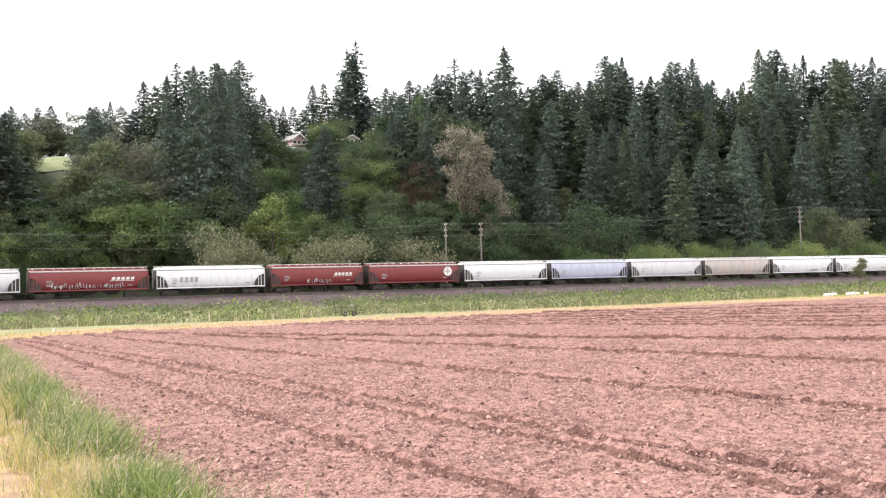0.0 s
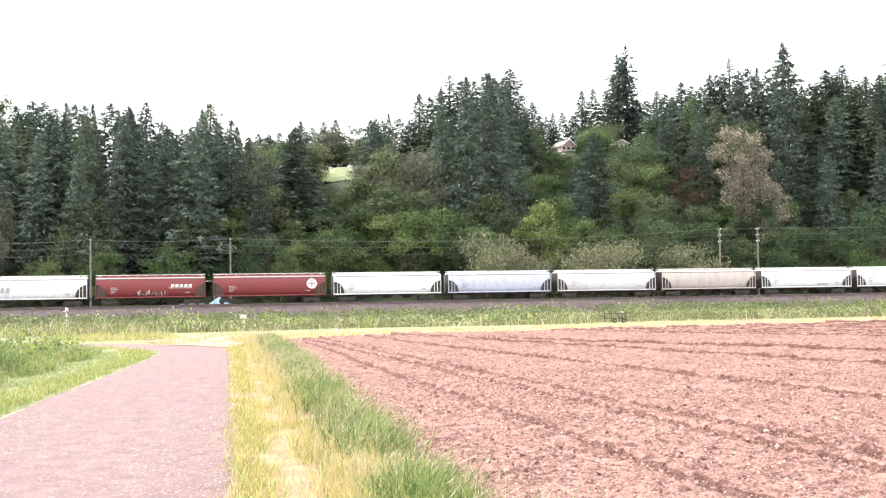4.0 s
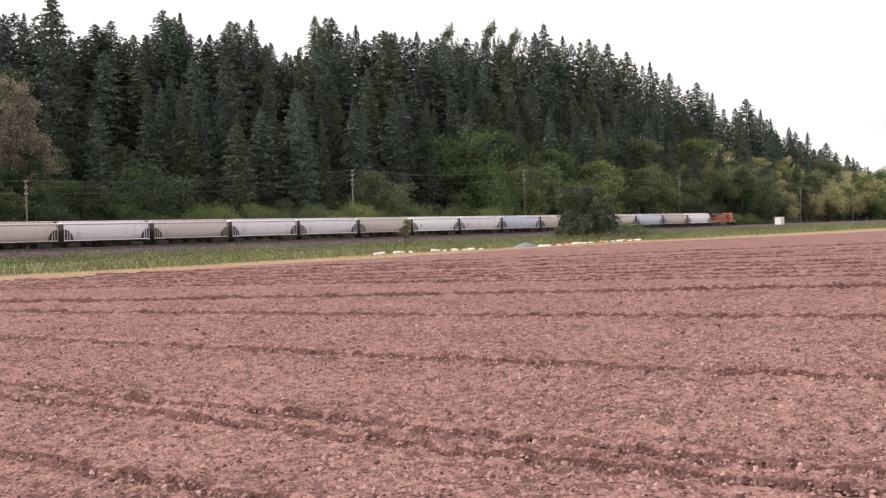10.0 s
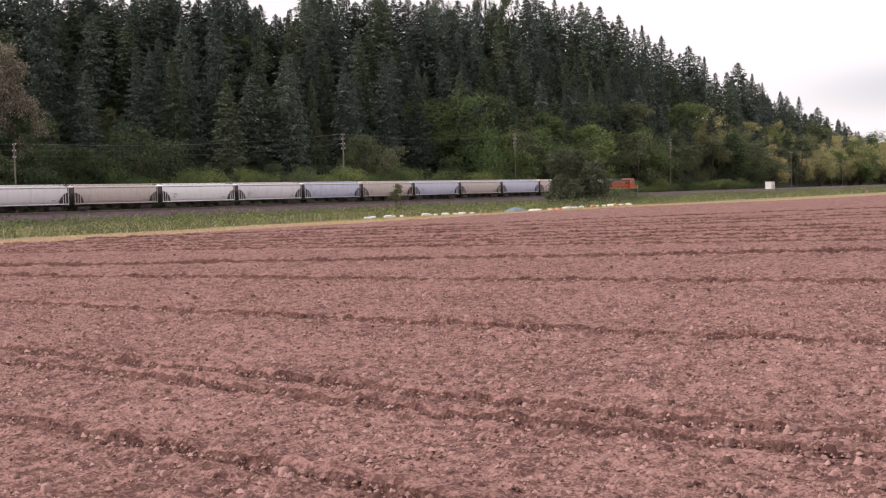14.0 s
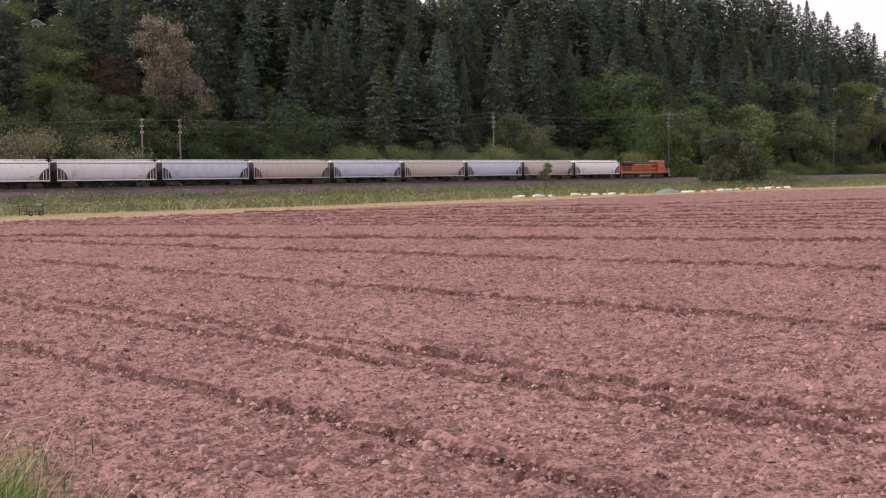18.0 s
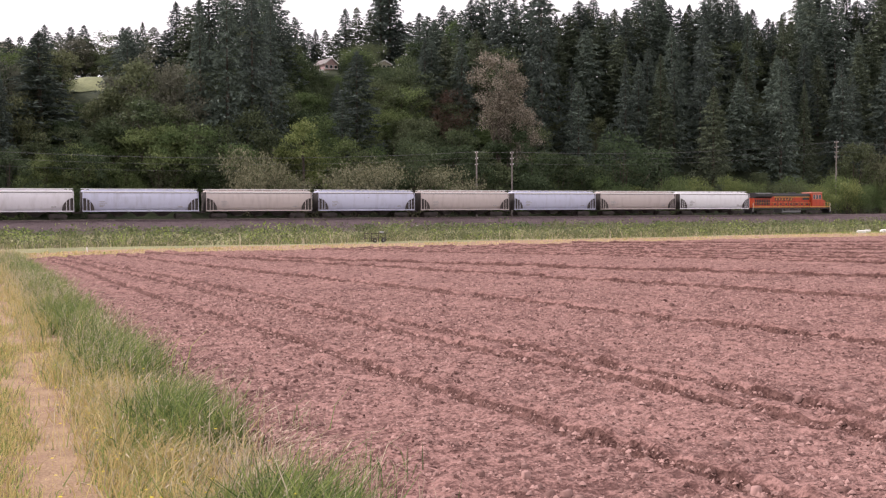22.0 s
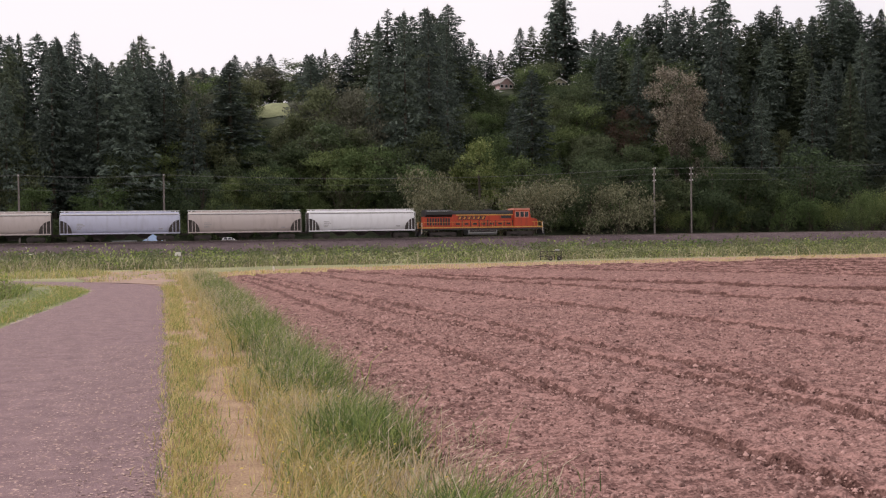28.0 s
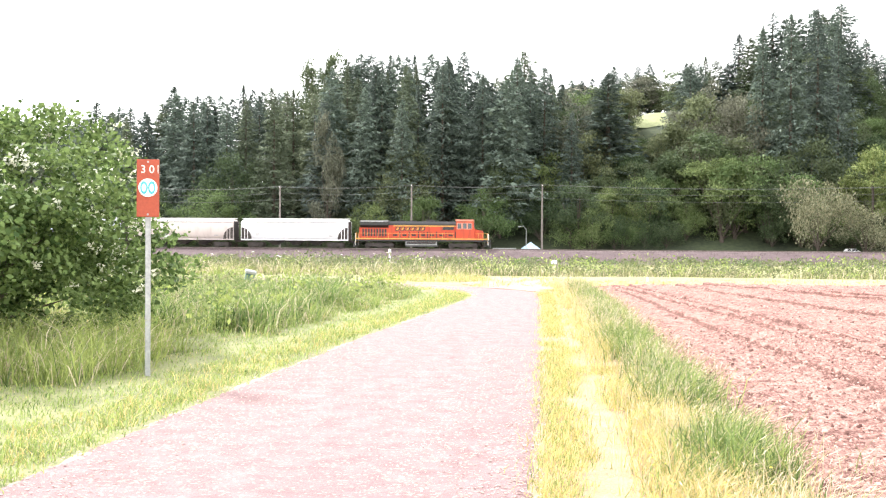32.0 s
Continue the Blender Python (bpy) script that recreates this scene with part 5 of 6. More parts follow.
blades("hawthorn_grass", "tall pale seeding grass in front of the hawthorn", 9000, strip(-10, -4.7, 10.8, 14.5, 1, 1), 0.2, 0.75, 0.006, [GRASS_BRIGHT, SEED, GRASS], 87, [0.70, 0.18, 0.12], 0.8, tufts=420, heads=0.007)
blades("bend_grass", "tall grass beyond the bend of the path", 30000, strip(-60, -2.0, 43.5, 50, 1, 1), 0.2, 0.6, 0.010, [GRASS_BRIGHT, SEED, WEED], 188, [0.3, 0.35, 0.35], 0.7, tufts=1100)
blades("bend_edge_grass", "tufts of grass round the bend of the path", 7000, strip(-6, -1.5, 38.6, 43, 0.7, 1), 0.06, 0.3, 0.007, [GRASS_BRIGHT, SEED, STRAW], 288, [0.5, 0.2, 0.3], 0.8, tufts=260)
blades("track_end_grass", "sparse tufts on the bare dirt", 4500, strip(-1.6, 2.4, 34.5, 43, 1, 1), 0.04, 0.22, 0.006, [GRASS_BRIGHT, STRAW], 289, [0.4, 0.6], 0.8, tufts=150)
blades("far_meadow", "rank grass beyond the bend of the path", 14000, strip(-60, 0, 48, 62, 1, 1.2), 0.3, 0.9, 0.02, [SEED, WEED, GRASS], 88, [0.3, 0.5, 0.2], 0.4, tufts=900)
def behind_headland(y1, px=1.15, py=1.1):
    def area(r, n):
        x = -70 + 270 * r.rand(n) ** px
        y0 = np.interp(x, [-70, 36, 48, 100, 112, 200], [47.0, 45.0, 50.5, 54.5, 47, 43])
        return x, y0 + (y1 - y0) * r.rand(n) ** py
    return area


def headland_strip(r, n):
    x = 1.8 + 170 * r.rand(n) ** 1.5
    return x, field_end(x) - 0.2 + 4.6 * r.rand(n)


blades("headland_grass", "dry yellow grass along the far edge of the field", 16000, headland_strip, 0.04, 0.14, 0.012, [STRAW, GRASS_BRIGHT], 89, [0.86, 0.14], 0.6, tufts=4000)
blades("headland_turf", "short green turf round the sacks", 9000, strip(45, 110, 45, 54, 1, 1), 0.05, 0.16, 0.014, [GRASS_BRIGHT, STRAW], 189, [0.7, 0.3], 0.6, tufts=2500)
blades("rank_weeds", "rank green weeds between field and railway", 46000, behind_headland(66), 0.25, 0.8, 0.011, [WEED, GRASS_BRIGHT, SEED], 90, [0.58, 0.16, 0.26], 0.8, tufts=3000)
blades("trackside_weeds", "green weeds at the foot of the ballast bank", 14000, strip(-90, 500, 120, 161, 1.2, 1), 0.4, 0.9, 0.05, [WEED, GRASS], 91, [0.6, 0.4], 0.4, tufts=1500)


def weed_clumps(name, label, n, area, h0, h1, mats, seed, leaves=26, leaf=0.09):
    """Leafy weeds: low domes of small leaves."""
    r = np.random.RandomState(seed)
    x, y = area(r, n)
    z = land_z(x, y)
    h = h0 + (h1 - h0) * r.rand(n) ** 1.5
    m = n * leaves
    hh = np.repeat(h, leaves)
    q = np.stack([np.repeat(x, leaves), np.repeat(y, leaves), np.repeat(z, leaves)], -1)
    q += np.stack([r.randn(m) * hh * 0.45, r.randn(m) * hh * 0.45, hh * r.rand(m) ** 0.7], -1)
    u = r.randn(m, 3)
    u /= np.linalg.norm(u, axis=1)[:, None]
    w = np.cross(u, r.randn(m, 3))
    w /= np.linalg.norm(w, axis=1)[:, None]
    s = leaf * (0.5 + r.rand(m, 1)) * (0.5 + hh[:, None])
    V = np.stack([q - u * s, q + w * s * 0.6, q + u * s, q - w * s * 0.6], 1).reshape(-1, 3)
    idx = np.repeat(r.choice(len(mats), n), leaves)
    return thing(name, label, "weeds", kind="stuff", mesh=raw_mesh(name, V, np.arange(m * 4).reshape(m, 4), mats, idx))


weed_clumps("leafy_weeds", "leafy green weeds between field and railway", 4600, behind_headland(68), 0.3, 1.15, [WEED, GRASS_BRIGHT, WEED, LEAF_WILLOW, WEED, LEAF_OLIVE], 92, 56, 0.038)
weed_clumps("bank_weeds", "leafy weeds along the foot of the ballast bank", 1500, strip(-90, 420, 140, 161.5, 1.2, 0.6), 0.5, 1.3, [WEED, LEAF_FRESH, WEED], 93, 34, 0.10)
weed_clumps("meadow_weeds", "leafy weeds in the meadow beside the path", 240, left_of_path(1.8, 16, 17, 34, 0.9), 0.2, 0.7, [WEED, LEAF_FRESH, GRASS_BRIGHT], 94, 70, 0.045)


def flower_heads(name, label, n, area, h0, h1, size, mats, seed, zf=None):
    """Flat flower heads, each on a thin stalk."""
    r = np.random.RandomState(seed)
    x, y = area(r, n)
    z0 = (zf or land_z)(x, y)
    z = z0 + h0 + (h1 - h0) * r.rand(n)
    V, F = [], []
    for i in range(n):
        s = Shape()
        s.tube((x[i], y[i], z0[i]), (x[i], y[i], z[i]), size * 0.08, size * 0.05, 3)
        rad = size * r.uniform(0.6, 1.2)
        ring = [(x[i] + rad * math.cos(k * 1.0472), y[i] + rad * math.sin(k * 1.0472), z[i] + rad * r.uniform(-0.2, 0.2)) for k in range(6)]
        k = len(V)
        V.extend([*ring, (x[i], y[i], z[i] + rad * 0.25), (x[i], y[i], z0[i]), (x[i] + size * 0.1, y[i], z0[i]), (x[i], y[i], z[i])])
        F.extend([(k + j, k + (j + 1) % 6, k + 6) for j in range(6)])
        F.append((k + 7, k + 8, k + 9))
    return thing(name, label, "flowers", kind="stuff", mesh=raw_mesh(name, V, F, mats))


flower_heads("yellow_flowers", "small yellow flowers in the dry verge", 160, strip(0.5, 1.6, 4.5, 18), 0.12, 0.3, 0.010, YELLOW, 95)
flower_heads("white_umbels", "white umbels among the trackside weeds", 24, behind_headland(58), 0.5, 0.85, 0.05, BLOSSOM, 96)
flower_heads("meadow_umbels", "cream umbels in the meadow by the bend", 40, strip(-14, -4, 46, 56), 0.6, 1.05, 0.06, BLOSSOM, 97)

# ---- train ----
def bogie_parts(parent, x, wheels=2, base=1.75, label=""):
    """A truck with its side frames, bolster and wheels."""
    half = base * (wheels - 1) / 2
    s = Shape()
    for y in (-1.02, 1.02):
        pts = [(x - half - 0.42, 0.40), (x - half - 0.42, 0.62), (x - half - 0.15, 0.72), (x - 0.45, 0.86), (x + 0.45, 0.86), (x + half + 0.15, 0.72), (x + half + 0.42, 0.62), (x + half + 0.42, 0.40), (x + half - 0.3, 0.38), (x + 0.4, 0.24), (x - 0.4, 0.24), (x - half + 0.3, 0.38)]
        s.prism(pts, "y", y - 0.07, y + 0.07)
    s.box(x - 0.2, x + 0.2, -1.1, 1.1, 0.45, 0.8, bev=0.03)
    b = part("bogie", s, UNDER, parent, label)
    for k in range(wheels):
        wx = x - half + k * base
        w = Shape()
        for y in (-0.75, 0.75):
            w.tube((wx, y - 0.065, 0.46), (wx, y + 0.065, 0.46), 0.46, 0.46, 16)
            w.tube((wx, y * 1.06 - 0.06, 0.46), (wx, y * 1.06 + 0.06, 0.46), 0.2, 0.2, 10)
        w.tube((wx, -0.75, 0.46), (wx, 0.75, 0.46), 0.085, 0.085, 8)
        part("wheelset", w, WHEEL, b)
    return b


CAR_L = 18.92


def hopper_car(label, paint, ribbed=False):
    """A three-bay covered hopper, middle at the origin, rails at z = 0, seen from -y."""
    car = thing("hopper_car", label, "railway wagon", group="train of covered hopper wagons")
    hl = 8.85
    # body section: rounded sides under a low curved roof
    sec = [(-0.95, 1.12), (-1.24, 1.3), (-1.40, 1.65), (-1.52, 2.1), (-1.58, 2.6), (-1.57, 3.1), (-1.51, 3.55), (-1.40, 3.9), (-1.24, 4.14), (-0.95, 4.30), (-0.4, 4.40)]
    sec = sec + [(-y, z) for y, z in reversed(sec)]
    s = Shape()
    rings = []
    for x, cut in ((-hl + 0.1, 0.45), (-hl + 0.22, 1.0), (hl - 0.22, 1.0), (hl - 0.1, 0.45)):
        rings.append([(x, y * (0.97 if cut < 1 else 1), z if cut == 1 else min(z, 4.34)) for y, z in sec])
    s.loft(rings)
    ribs = []
    if ribbed:
        for k in range(15):
            x = -7.7 + k * 1.1
            for sy in (-1, 1):
                ribs.append(Shape().box(x - 0.05, x + 0.05, min(sy * 1.5, sy * 1.62), max(sy * 1.5, sy * 1.62), 1.3, 3.75))
    body = part("body", s, paint, car, smooth=True)
    for r in ribs:
        part("rib", r, paint, body)
    # end cages: dark panel as painted shade under the slope sheet, with posts and ladder
    for sx in (-1, 1):
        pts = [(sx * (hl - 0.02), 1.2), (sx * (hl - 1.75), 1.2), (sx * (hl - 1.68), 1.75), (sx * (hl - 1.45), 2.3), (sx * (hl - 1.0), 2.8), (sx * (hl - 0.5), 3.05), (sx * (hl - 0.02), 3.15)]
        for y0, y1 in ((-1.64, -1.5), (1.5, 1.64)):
            part("slope_sheet_recess", Shape().prism(pts, "y", y0, y1), UNDER, car, "dark panel painted as shade under the sloping end sheet")
        for y in (-1.66, 1.66):
            for dx, top in ((0.05, 4.1), (0.62, 2.98), (1.1, 2.7)):
                part("end_post", Shape().box(sx * (hl - dx) - 0.04, sx * (hl - dx) + 0.04, y - 0.04, y + 0.04, 1.05, top), paint, car)
            for k in range(5):
                a, b = sorted((sx * (hl - 0.06), sx * (hl - 0.6)))
                part("ladder_rung", Shape().box(a, b, y - 0.02, y + 0.02, 1.45 + k * 0.34, 1.475 + k * 0.34), UNDER, car)
        a, b = sorted((sx * (hl - 0.2), sx * (hl + 0.12)))
        part("end_sill", Shape().box(a, b, -1.5, 1.5, 1.0, 1.18), UNDER, car)
        # dark instead of body paint: shade of the gap between wagons, put into colour
        part("end_sheet", Shape().box(*sorted((sx * (hl - 0.11), sx * (hl + 0.02))), -1.36, 1.36, 1.18, 4.1), UNDER, car, "end sheet darkened as shade between wagons")
        k = Shape().box(*sorted((sx * (hl - 0.1), sx * (CAR_L / 2 - 0.02))), -0.16, 0.16, 0.72, 1.0, bev=0.03)
        part("coupler", k, UNDER, car)
        bogie_parts(car, sx * 6.6)
    # side sills
    for y0, y1 in ((-1.64, -1.5), (1.5, 1.64)):
        part("side_sill", Shape().box(-hl, hl, y0, y1, 1.02, 1.22, bev=0.02), paint, car)
    # hopper bays
    for k in range(3):
        x = -3.4 + k * 3.4
        b = Shape().loft([[(x - 0.45, -0.5, 0.34), (x + 0.45, -0.5, 0.34), (x + 0.45, 0.5, 0.34), (x - 0.45, 0.5, 0.34)], [(x - 1.6, -1.35, 1.15), (x + 1.6, -1.35, 1.15), (x + 1.6, 1.35, 1.15), (x - 1.6, 1.35, 1.15)]])
        b.box(x - 0.5, x + 0.5, -0.85, 0.85, 0.24, 0.36)
        part("hopper_bay", b, UNDER, car)
    # roof walk with its hatches
    for y in (-0.62, 0.62):
        comb = [(-hl, 4.60), (-hl, 4.52)]
        for k in range(12):
            x = -8.2 + k * 1.49
            comb += [(x - 0.05, 4.52), (x - 0.05, 4.34), (x + 0.05, 4.34), (x + 0.05, 4.52)]
        part("roof_walk", Shape().prism(comb + [(hl, 4.52), (hl, 4.60)], "y", y - 0.22, y + 0.22), RUNNING, car, "pale grated roof walk")
    part("roof_hatch", Shape().box(-7.6, 7.6, -0.3, 0.3, 4.38, 4.52, bev=0.04), paint, car)
    for y in (-1.4, 1.4):
        part("eave_rail", Shape().box(-hl + 0.1, hl - 0.1, y - 0.05, y + 0.05, 4.02, 4.14), RUNNING, car)
        # added strip that draws the eave's shadow along the side
        part("eave_gutter", Shape().box(-hl + 0.25, hl - 0.25, y - 0.055, y + 0.055, 3.91, 4.01), EAVE_SHADE, car, "thin dark strip painted as shade under the eave")
    # reporting marks as bars
    for w, z in ((0.9, 2.55), (1.15, 2.3), (0.8, 2.0), (0.6, 1.8)):
        part("marking", Shape().box(-6.4, -6.4 + w, -1.605, -1.57, z, z + 0.1), GREY_MARK, car, "row of small grey markings")
    part("marking", Shape().box(5.6, 6.3, -1.605, -1.57, 1.7, 1.85), GREY_MARK, car, "row of small grey markings")
    # the body rides above its bogies
    for c in car.children:
        if not c.name.startswith("bogie"):
            c.location.z = 0.17
    return car


def slant_bars(name, parent, mat, label, x, z, n, w, h, step, y=-1.62, lean=0.25):
    """Slanted bars in place of a company name, each a part."""
    for k in range(n):
        a = x + k * step
        part(name, Shape().prism([(a, z), (a + w, z), (a + w + lean * h, z + h), (a + lean * h, z + h)], "y", y, y + 0.05), mat, parent, label)


WHITE_LABEL = "weathered white covered hopper wagon"
proto = {
    "white": hopper_car(WHITE_LABEL, CAR_WHITE), "bright": hopper_car("clean bright white covered hopper wagon", CAR_BRIGHT),
    "blue": hopper_car("pale blue-grey covered hopper wagon with stains", CAR_BLUE), "tan": hopper_car("dusty pinkish-grey covered hopper wagon", CAR_TAN),
    "red_dot": hopper_car("oxide-red covered hopper wagon with a white emblem", CAR_RED), "red_short": hopper_car("short oxide-red covered hopper wagon with graffiti", CAR_RED),
    "red_long": hopper_car("oxide-red covered hopper wagon with graffiti", CAR_RED), "ribbed": hopper_car("white ribbed covered hopper wagon", CAR_BRIGHT, True),
}
NOSE0 = 567.0
LOCO_L = 22.6
SPEED = -17.87
movers = []
order_from_rear = ["bright", "tan", "blue", "tan", "blue", "tan", "blue", "white", "bright", "tan", "white", "white", "tan", "white", "tan", "blue", "white", "white", "bright", "bright", "tan", "white", "blue", "bright"]
order_from_rear += ["red_dot", "red_short", "ribbed", "red_long", "white"]
used = set()
end = NOSE0 - LOCO_L
red_extra = {}
for i, kind in enumerate(order_from_rear):
    base = kind
    length = CAR_L * (0.93 if kind == "red_short" else 1.0)
    xm = end - length / 2
    if base in used:
        car = copy_thing(proto[base], pose(xm, TRACK_Y, RAIL_Z))
    else:
        car = proto[base]
        used.add(base)
    if kind == "red_short":
        car.scale = (0.93, 1, 1)
    if kind == "red_dot":
        d = Shape().tube((6.6, -1.66, 2.9), (6.6, -1.60, 2.9), 0.82, 0.82, 24)
        part("emblem", d.lifted(0.17), WHITE_MARK, car, "white round emblem")
        part("emblem_cross", Shape().box(6.05, 7.15, -1.68, -1.655, 2.85, 2.95).box(6.55, 6.65, -1.68, -1.655, 2.35, 3.45).lifted(0.17), CAR_RED, car)
    elif kind.startswith("red"):
        slant_bars("company_mark", car, WHITE_MARK, "white slanted company mark", 3.2, 2.8, 5, 0.5, 0.42, 0.72)
        part("underline", Shape().box(2.9, 6.6, -1.63, -1.58, 2.62, 2.69), WHITE_MARK, car)
        rg = random.Random(i)
        for k in range(26 if kind == "red_long" else 12):
            x = (-5.6 if kind == "red_long" else -2.0) + k * 0.42
            z = 1.45 + rg.uniform(0, 0.25)
            g = Shape().prism([(x, z), (x + 0.1, z), (x + rg.uniform(-0.2, 0.4), z + rg.uniform(0.5, 0.9)), (x - 0.08 + rg.uniform(-0.2, 0.3), z + 0.5)], "y", -1.64, -1.57)
            part("graffiti_stroke", g, GREY_MARK, car, "grey scrawled graffiti stroke")
    elif kind == "ribbed":
        slant_bars("graffiti", car, GREY_MARK, "grey blurred lettering", -5.2, 2.2, 4, 0.5, 0.8, 0.8, -1.66, 0.1)
    if i in (19,):
        slant_bars("graffiti", car, GREY_MARK, "grey graffiti", 2.0, 1.35, 5, 0.3, 0.55, 0.42, -1.63, 0.6)
    movers.append((car, xm))
    end -= length


def locomotive():
    """A six-axle road locomotive, cab towards +x, middle at the origin."""
    lo = thing("locomotive", "orange and black diesel locomotive with its cab behind", "locomotive")
    L = LOCO_L / 2 - 0.45
    part("underframe", Shape().box(-L, L, -1.5, 1.5, 1.15, 1.42, bev=0.03), LOCO_BLACK, lo)
    part("walkway_edge", Shape().box(-L + 0.1, L - 0.1, -1.56, -1.5, 1.5, 1.66).box(-L + 0.1, L - 0.1, 1.5, 1.56, 1.5, 1.66), LOCO_YELLOW, lo, "yellow walkway edge stripe")
    part("fuel_tank", Shape().prism([(-1.35, 0.55), (-1.1, 0.30), (1.1, 0.30), (1.35, 0.55), (1.4, 1.15), (-1.4, 1.15)], "x", -2.6, 2.5), STEEL, lo, "dusty grey fuel tank")
    part("air_tank", Shape().tube((-2.4, -1.42, 0.95), (2.3, -1.42, 0.95), 0.17, 0.17, 10), UNDER, lo)
    for x in (-6.9, 6.7):
        bogie_parts(lo, x, 3, 1.9, "six-wheel truck")
    # long hood
    hood = Shape().prism([(-0.92, 1.42), (-0.92, 3.75), (0.92, 3.75), (0.92, 1.42)], "x", -5.4, 5.6)
    part("long_hood", hood, ORANGE, lo)
    part("hood_roof", Shape().prism([(-0.94, 3.75), (-0.94, 4.05), (-0.7, 4.4), (0.7, 4.4), (0.94, 4.05), (0.94, 3.75)], "x", -5.4, 5.6), LOCO_BLACK, lo, "black hood roof")
    rad = Shape().prism([(-0.95, 3.35), (-1.5, 3.75), (-1.5, 4.3), (-1.1, 4.55), (1.1, 4.55), (1.5, 4.3), (1.5, 3.75), (0.95, 3.35)], "x", -10.0, -5.4)
    part("radiator_wing", rad, LOCO_BLACK, lo, "flared black radiator housing")
    part("wing_edge", Shape().box(-9.8, -6.2, -1.53, -1.47, 4.28, 4.36), STEEL, lo, "pale edge of the radiator housing")
    part("rear_hood", Shape().prism([(-0.93, 1.42), (-0.93, 3.4), (0.93, 3.4), (0.93, 1.42)], "x", -10.2, -5.4), ORANGE, lo)
    for k in range(9):
        x = -9.7 + k * 0.46
        part("radiator_grille", Shape().box(x, x + 0.28, -0.985, -0.92, 1.95, 3.15), LOCO_BLACK, lo)
    part("hood_stripe", Shape().box(-4.6, 5.5, -0.985, -0.93, 3.58, 3.74).box(-4.6, 5.5, 0.93, 0.985, 3.58, 3.74), LOCO_YELLOW, lo, "yellow stripe under the roof")
    slant_bars("company_mark", lo, LOCO_AMBER, "yellow slanted company mark", -4.2, 2.95, 6, 0.34, 0.44, 0.82, -1.0, 0.45)
    slant_bars("mark_outline", lo, LOCO_BLACK, "", -4.35, 2.86, 6, 0.66, 0.64, 0.82, -0.99, 0.45)
    part("hood_vent", Shape().box(3.4, 5.2, -0.985, -0.93, 3.05, 3.5), LOCO_BLACK, lo)
    for k in range(7):
        x = -4.9 + k * 1.5
        part("hood_door", Shape().box(x, x + 1.25, -0.965, -0.92, 1.5, 2.75), ORANGE, lo)
        part("door_gap", Shape().box(x + 1.27, x + 1.41, -0.955, -0.92, 1.5, 2.75), LOCO_BLACK, lo)
        part("louvre", Shape().box(x + 0.25, x + 0.95, -0.975, -0.955, 2.0, 2.3), LOCO_BLACK, lo)
    part("exhaust_housing", Shape().box(0.6, 2.0, -0.45, 0.45, 4.4, 4.65, bev=0.05), LOCO_BLACK, lo)
    for x in (-3.4, -1.6):
        part("roof_fan", Shape().tube((x, 0, 4.4), (x, 0, 4.52), 0.6, 0.6, 14), LOCO_BLACK, lo)
    # cab and nose
    cab = Shape().prism([(5.6, 1.42), (5.6, 4.45), (5.9, 4.62), (8.1, 4.62), (8.35, 4.45), (8.55, 3.1), (8.55, 1.42)], "y", -1.5, 1.5)
    c = part("cab", cab, ORANGE, lo)
    for x in (5.85, 6.7, 7.5):
        for y in (-1.505, 1.505):
            part("side_window", Shape().box(x, x + 0.6, y - 0.025, y + 0.025, 3.25, 4.1), GLASS, c)
    part("cab_roof", Shape().box(5.5, 8.4, -1.56, 1.56, 4.42, 4.72, bev=0.04), CAB_ROOF, c, "sun-faded pinkish cab roof")
    for y in (-1.51, 1.51):
        part("window_surround", Shape().box(5.7, 8.2, y - 0.012, y + 0.012, 3.15, 4.2), CAB_ROOF, c)
    part("windscreen", Shape().box(8.44, 8.56, -1.2, 1.2, 3.3, 4.1), GLASS, c)
    nose = Shape().prism([(8.55, 1.42), (8.55, 3.15), (9.75, 2.95), (9.95, 2.75), (9.95, 1.42)], "y", -0.95, 0.95)
    part("nose", nose, ORANGE, lo)
    part("anticlimber", Shape().box(L - 0.1, L + 0.25, -1.4, 1.4, 1.05, 1.4, bev=0.04), LOCO_BLACK, lo)
    for sx in (-1, 1):
        part("snow_plough", Shape().prism([(sx * L, 0.2), (sx * (L + 0.35), 0.2), (sx * (L + 0.1), 1.1), (sx * L, 1.1)], "y", -1.4, 1.4), LOCO_BLACK, lo)
        part("coupler", Shape().box(*sorted((sx * L, sx * (L + 0.5))), -0.16, 0.16, 0.75, 1.02), UNDER, lo)
        st = Shape()
        for y in (-1.5, 1.5):
            for k in range(4):
                st.box(*sorted((sx * (L - 0.1), sx * (L - 0.75))), min(y, y * 0.8), max(y, y * 0.8), 0.35 + k * 0.27, 0.39 + k * 0.27)
        part("step", st, LOCO_BLACK, lo)
    rail = Shape()
    for y in (-1.52, 1.52):
        for x in [-10.6 + k * 1.75 for k in range(10)] + [9.2, 9.9, 10.6]:
            rail.tube((x, y, 1.42), (x, y, 2.45), 0.025, 0.025, 5)
        rail.tube((-10.6, y, 2.45), (5.2, y, 2.45), 0.025, 0.025, 5)
        rail.tube((8.7, y, 2.45), (10.6, y, 2.45), 0.025, 0.025, 5)
    for x in (-10.7, 10.7):
        for y in (-1.45, -0.9, 0.9, 1.45):
            rail.tube((x, y, 0.9), (x, y, 2.5), 0.035, 0.035, 5)
    part("handrail", rail, LOCO_YELLOW, lo, "yellow walkway handrail")
    grab = Shape()
    for x in (-10.75, 10.75):
        for y in (-1.5, 1.5):
            grab.tube((x, y, 0.5), (x, y, 2.4), 0.045, 0.045, 5)
    part("grab_iron", grab, WHITE_MARK, lo, "white end grab irons")
    return lo


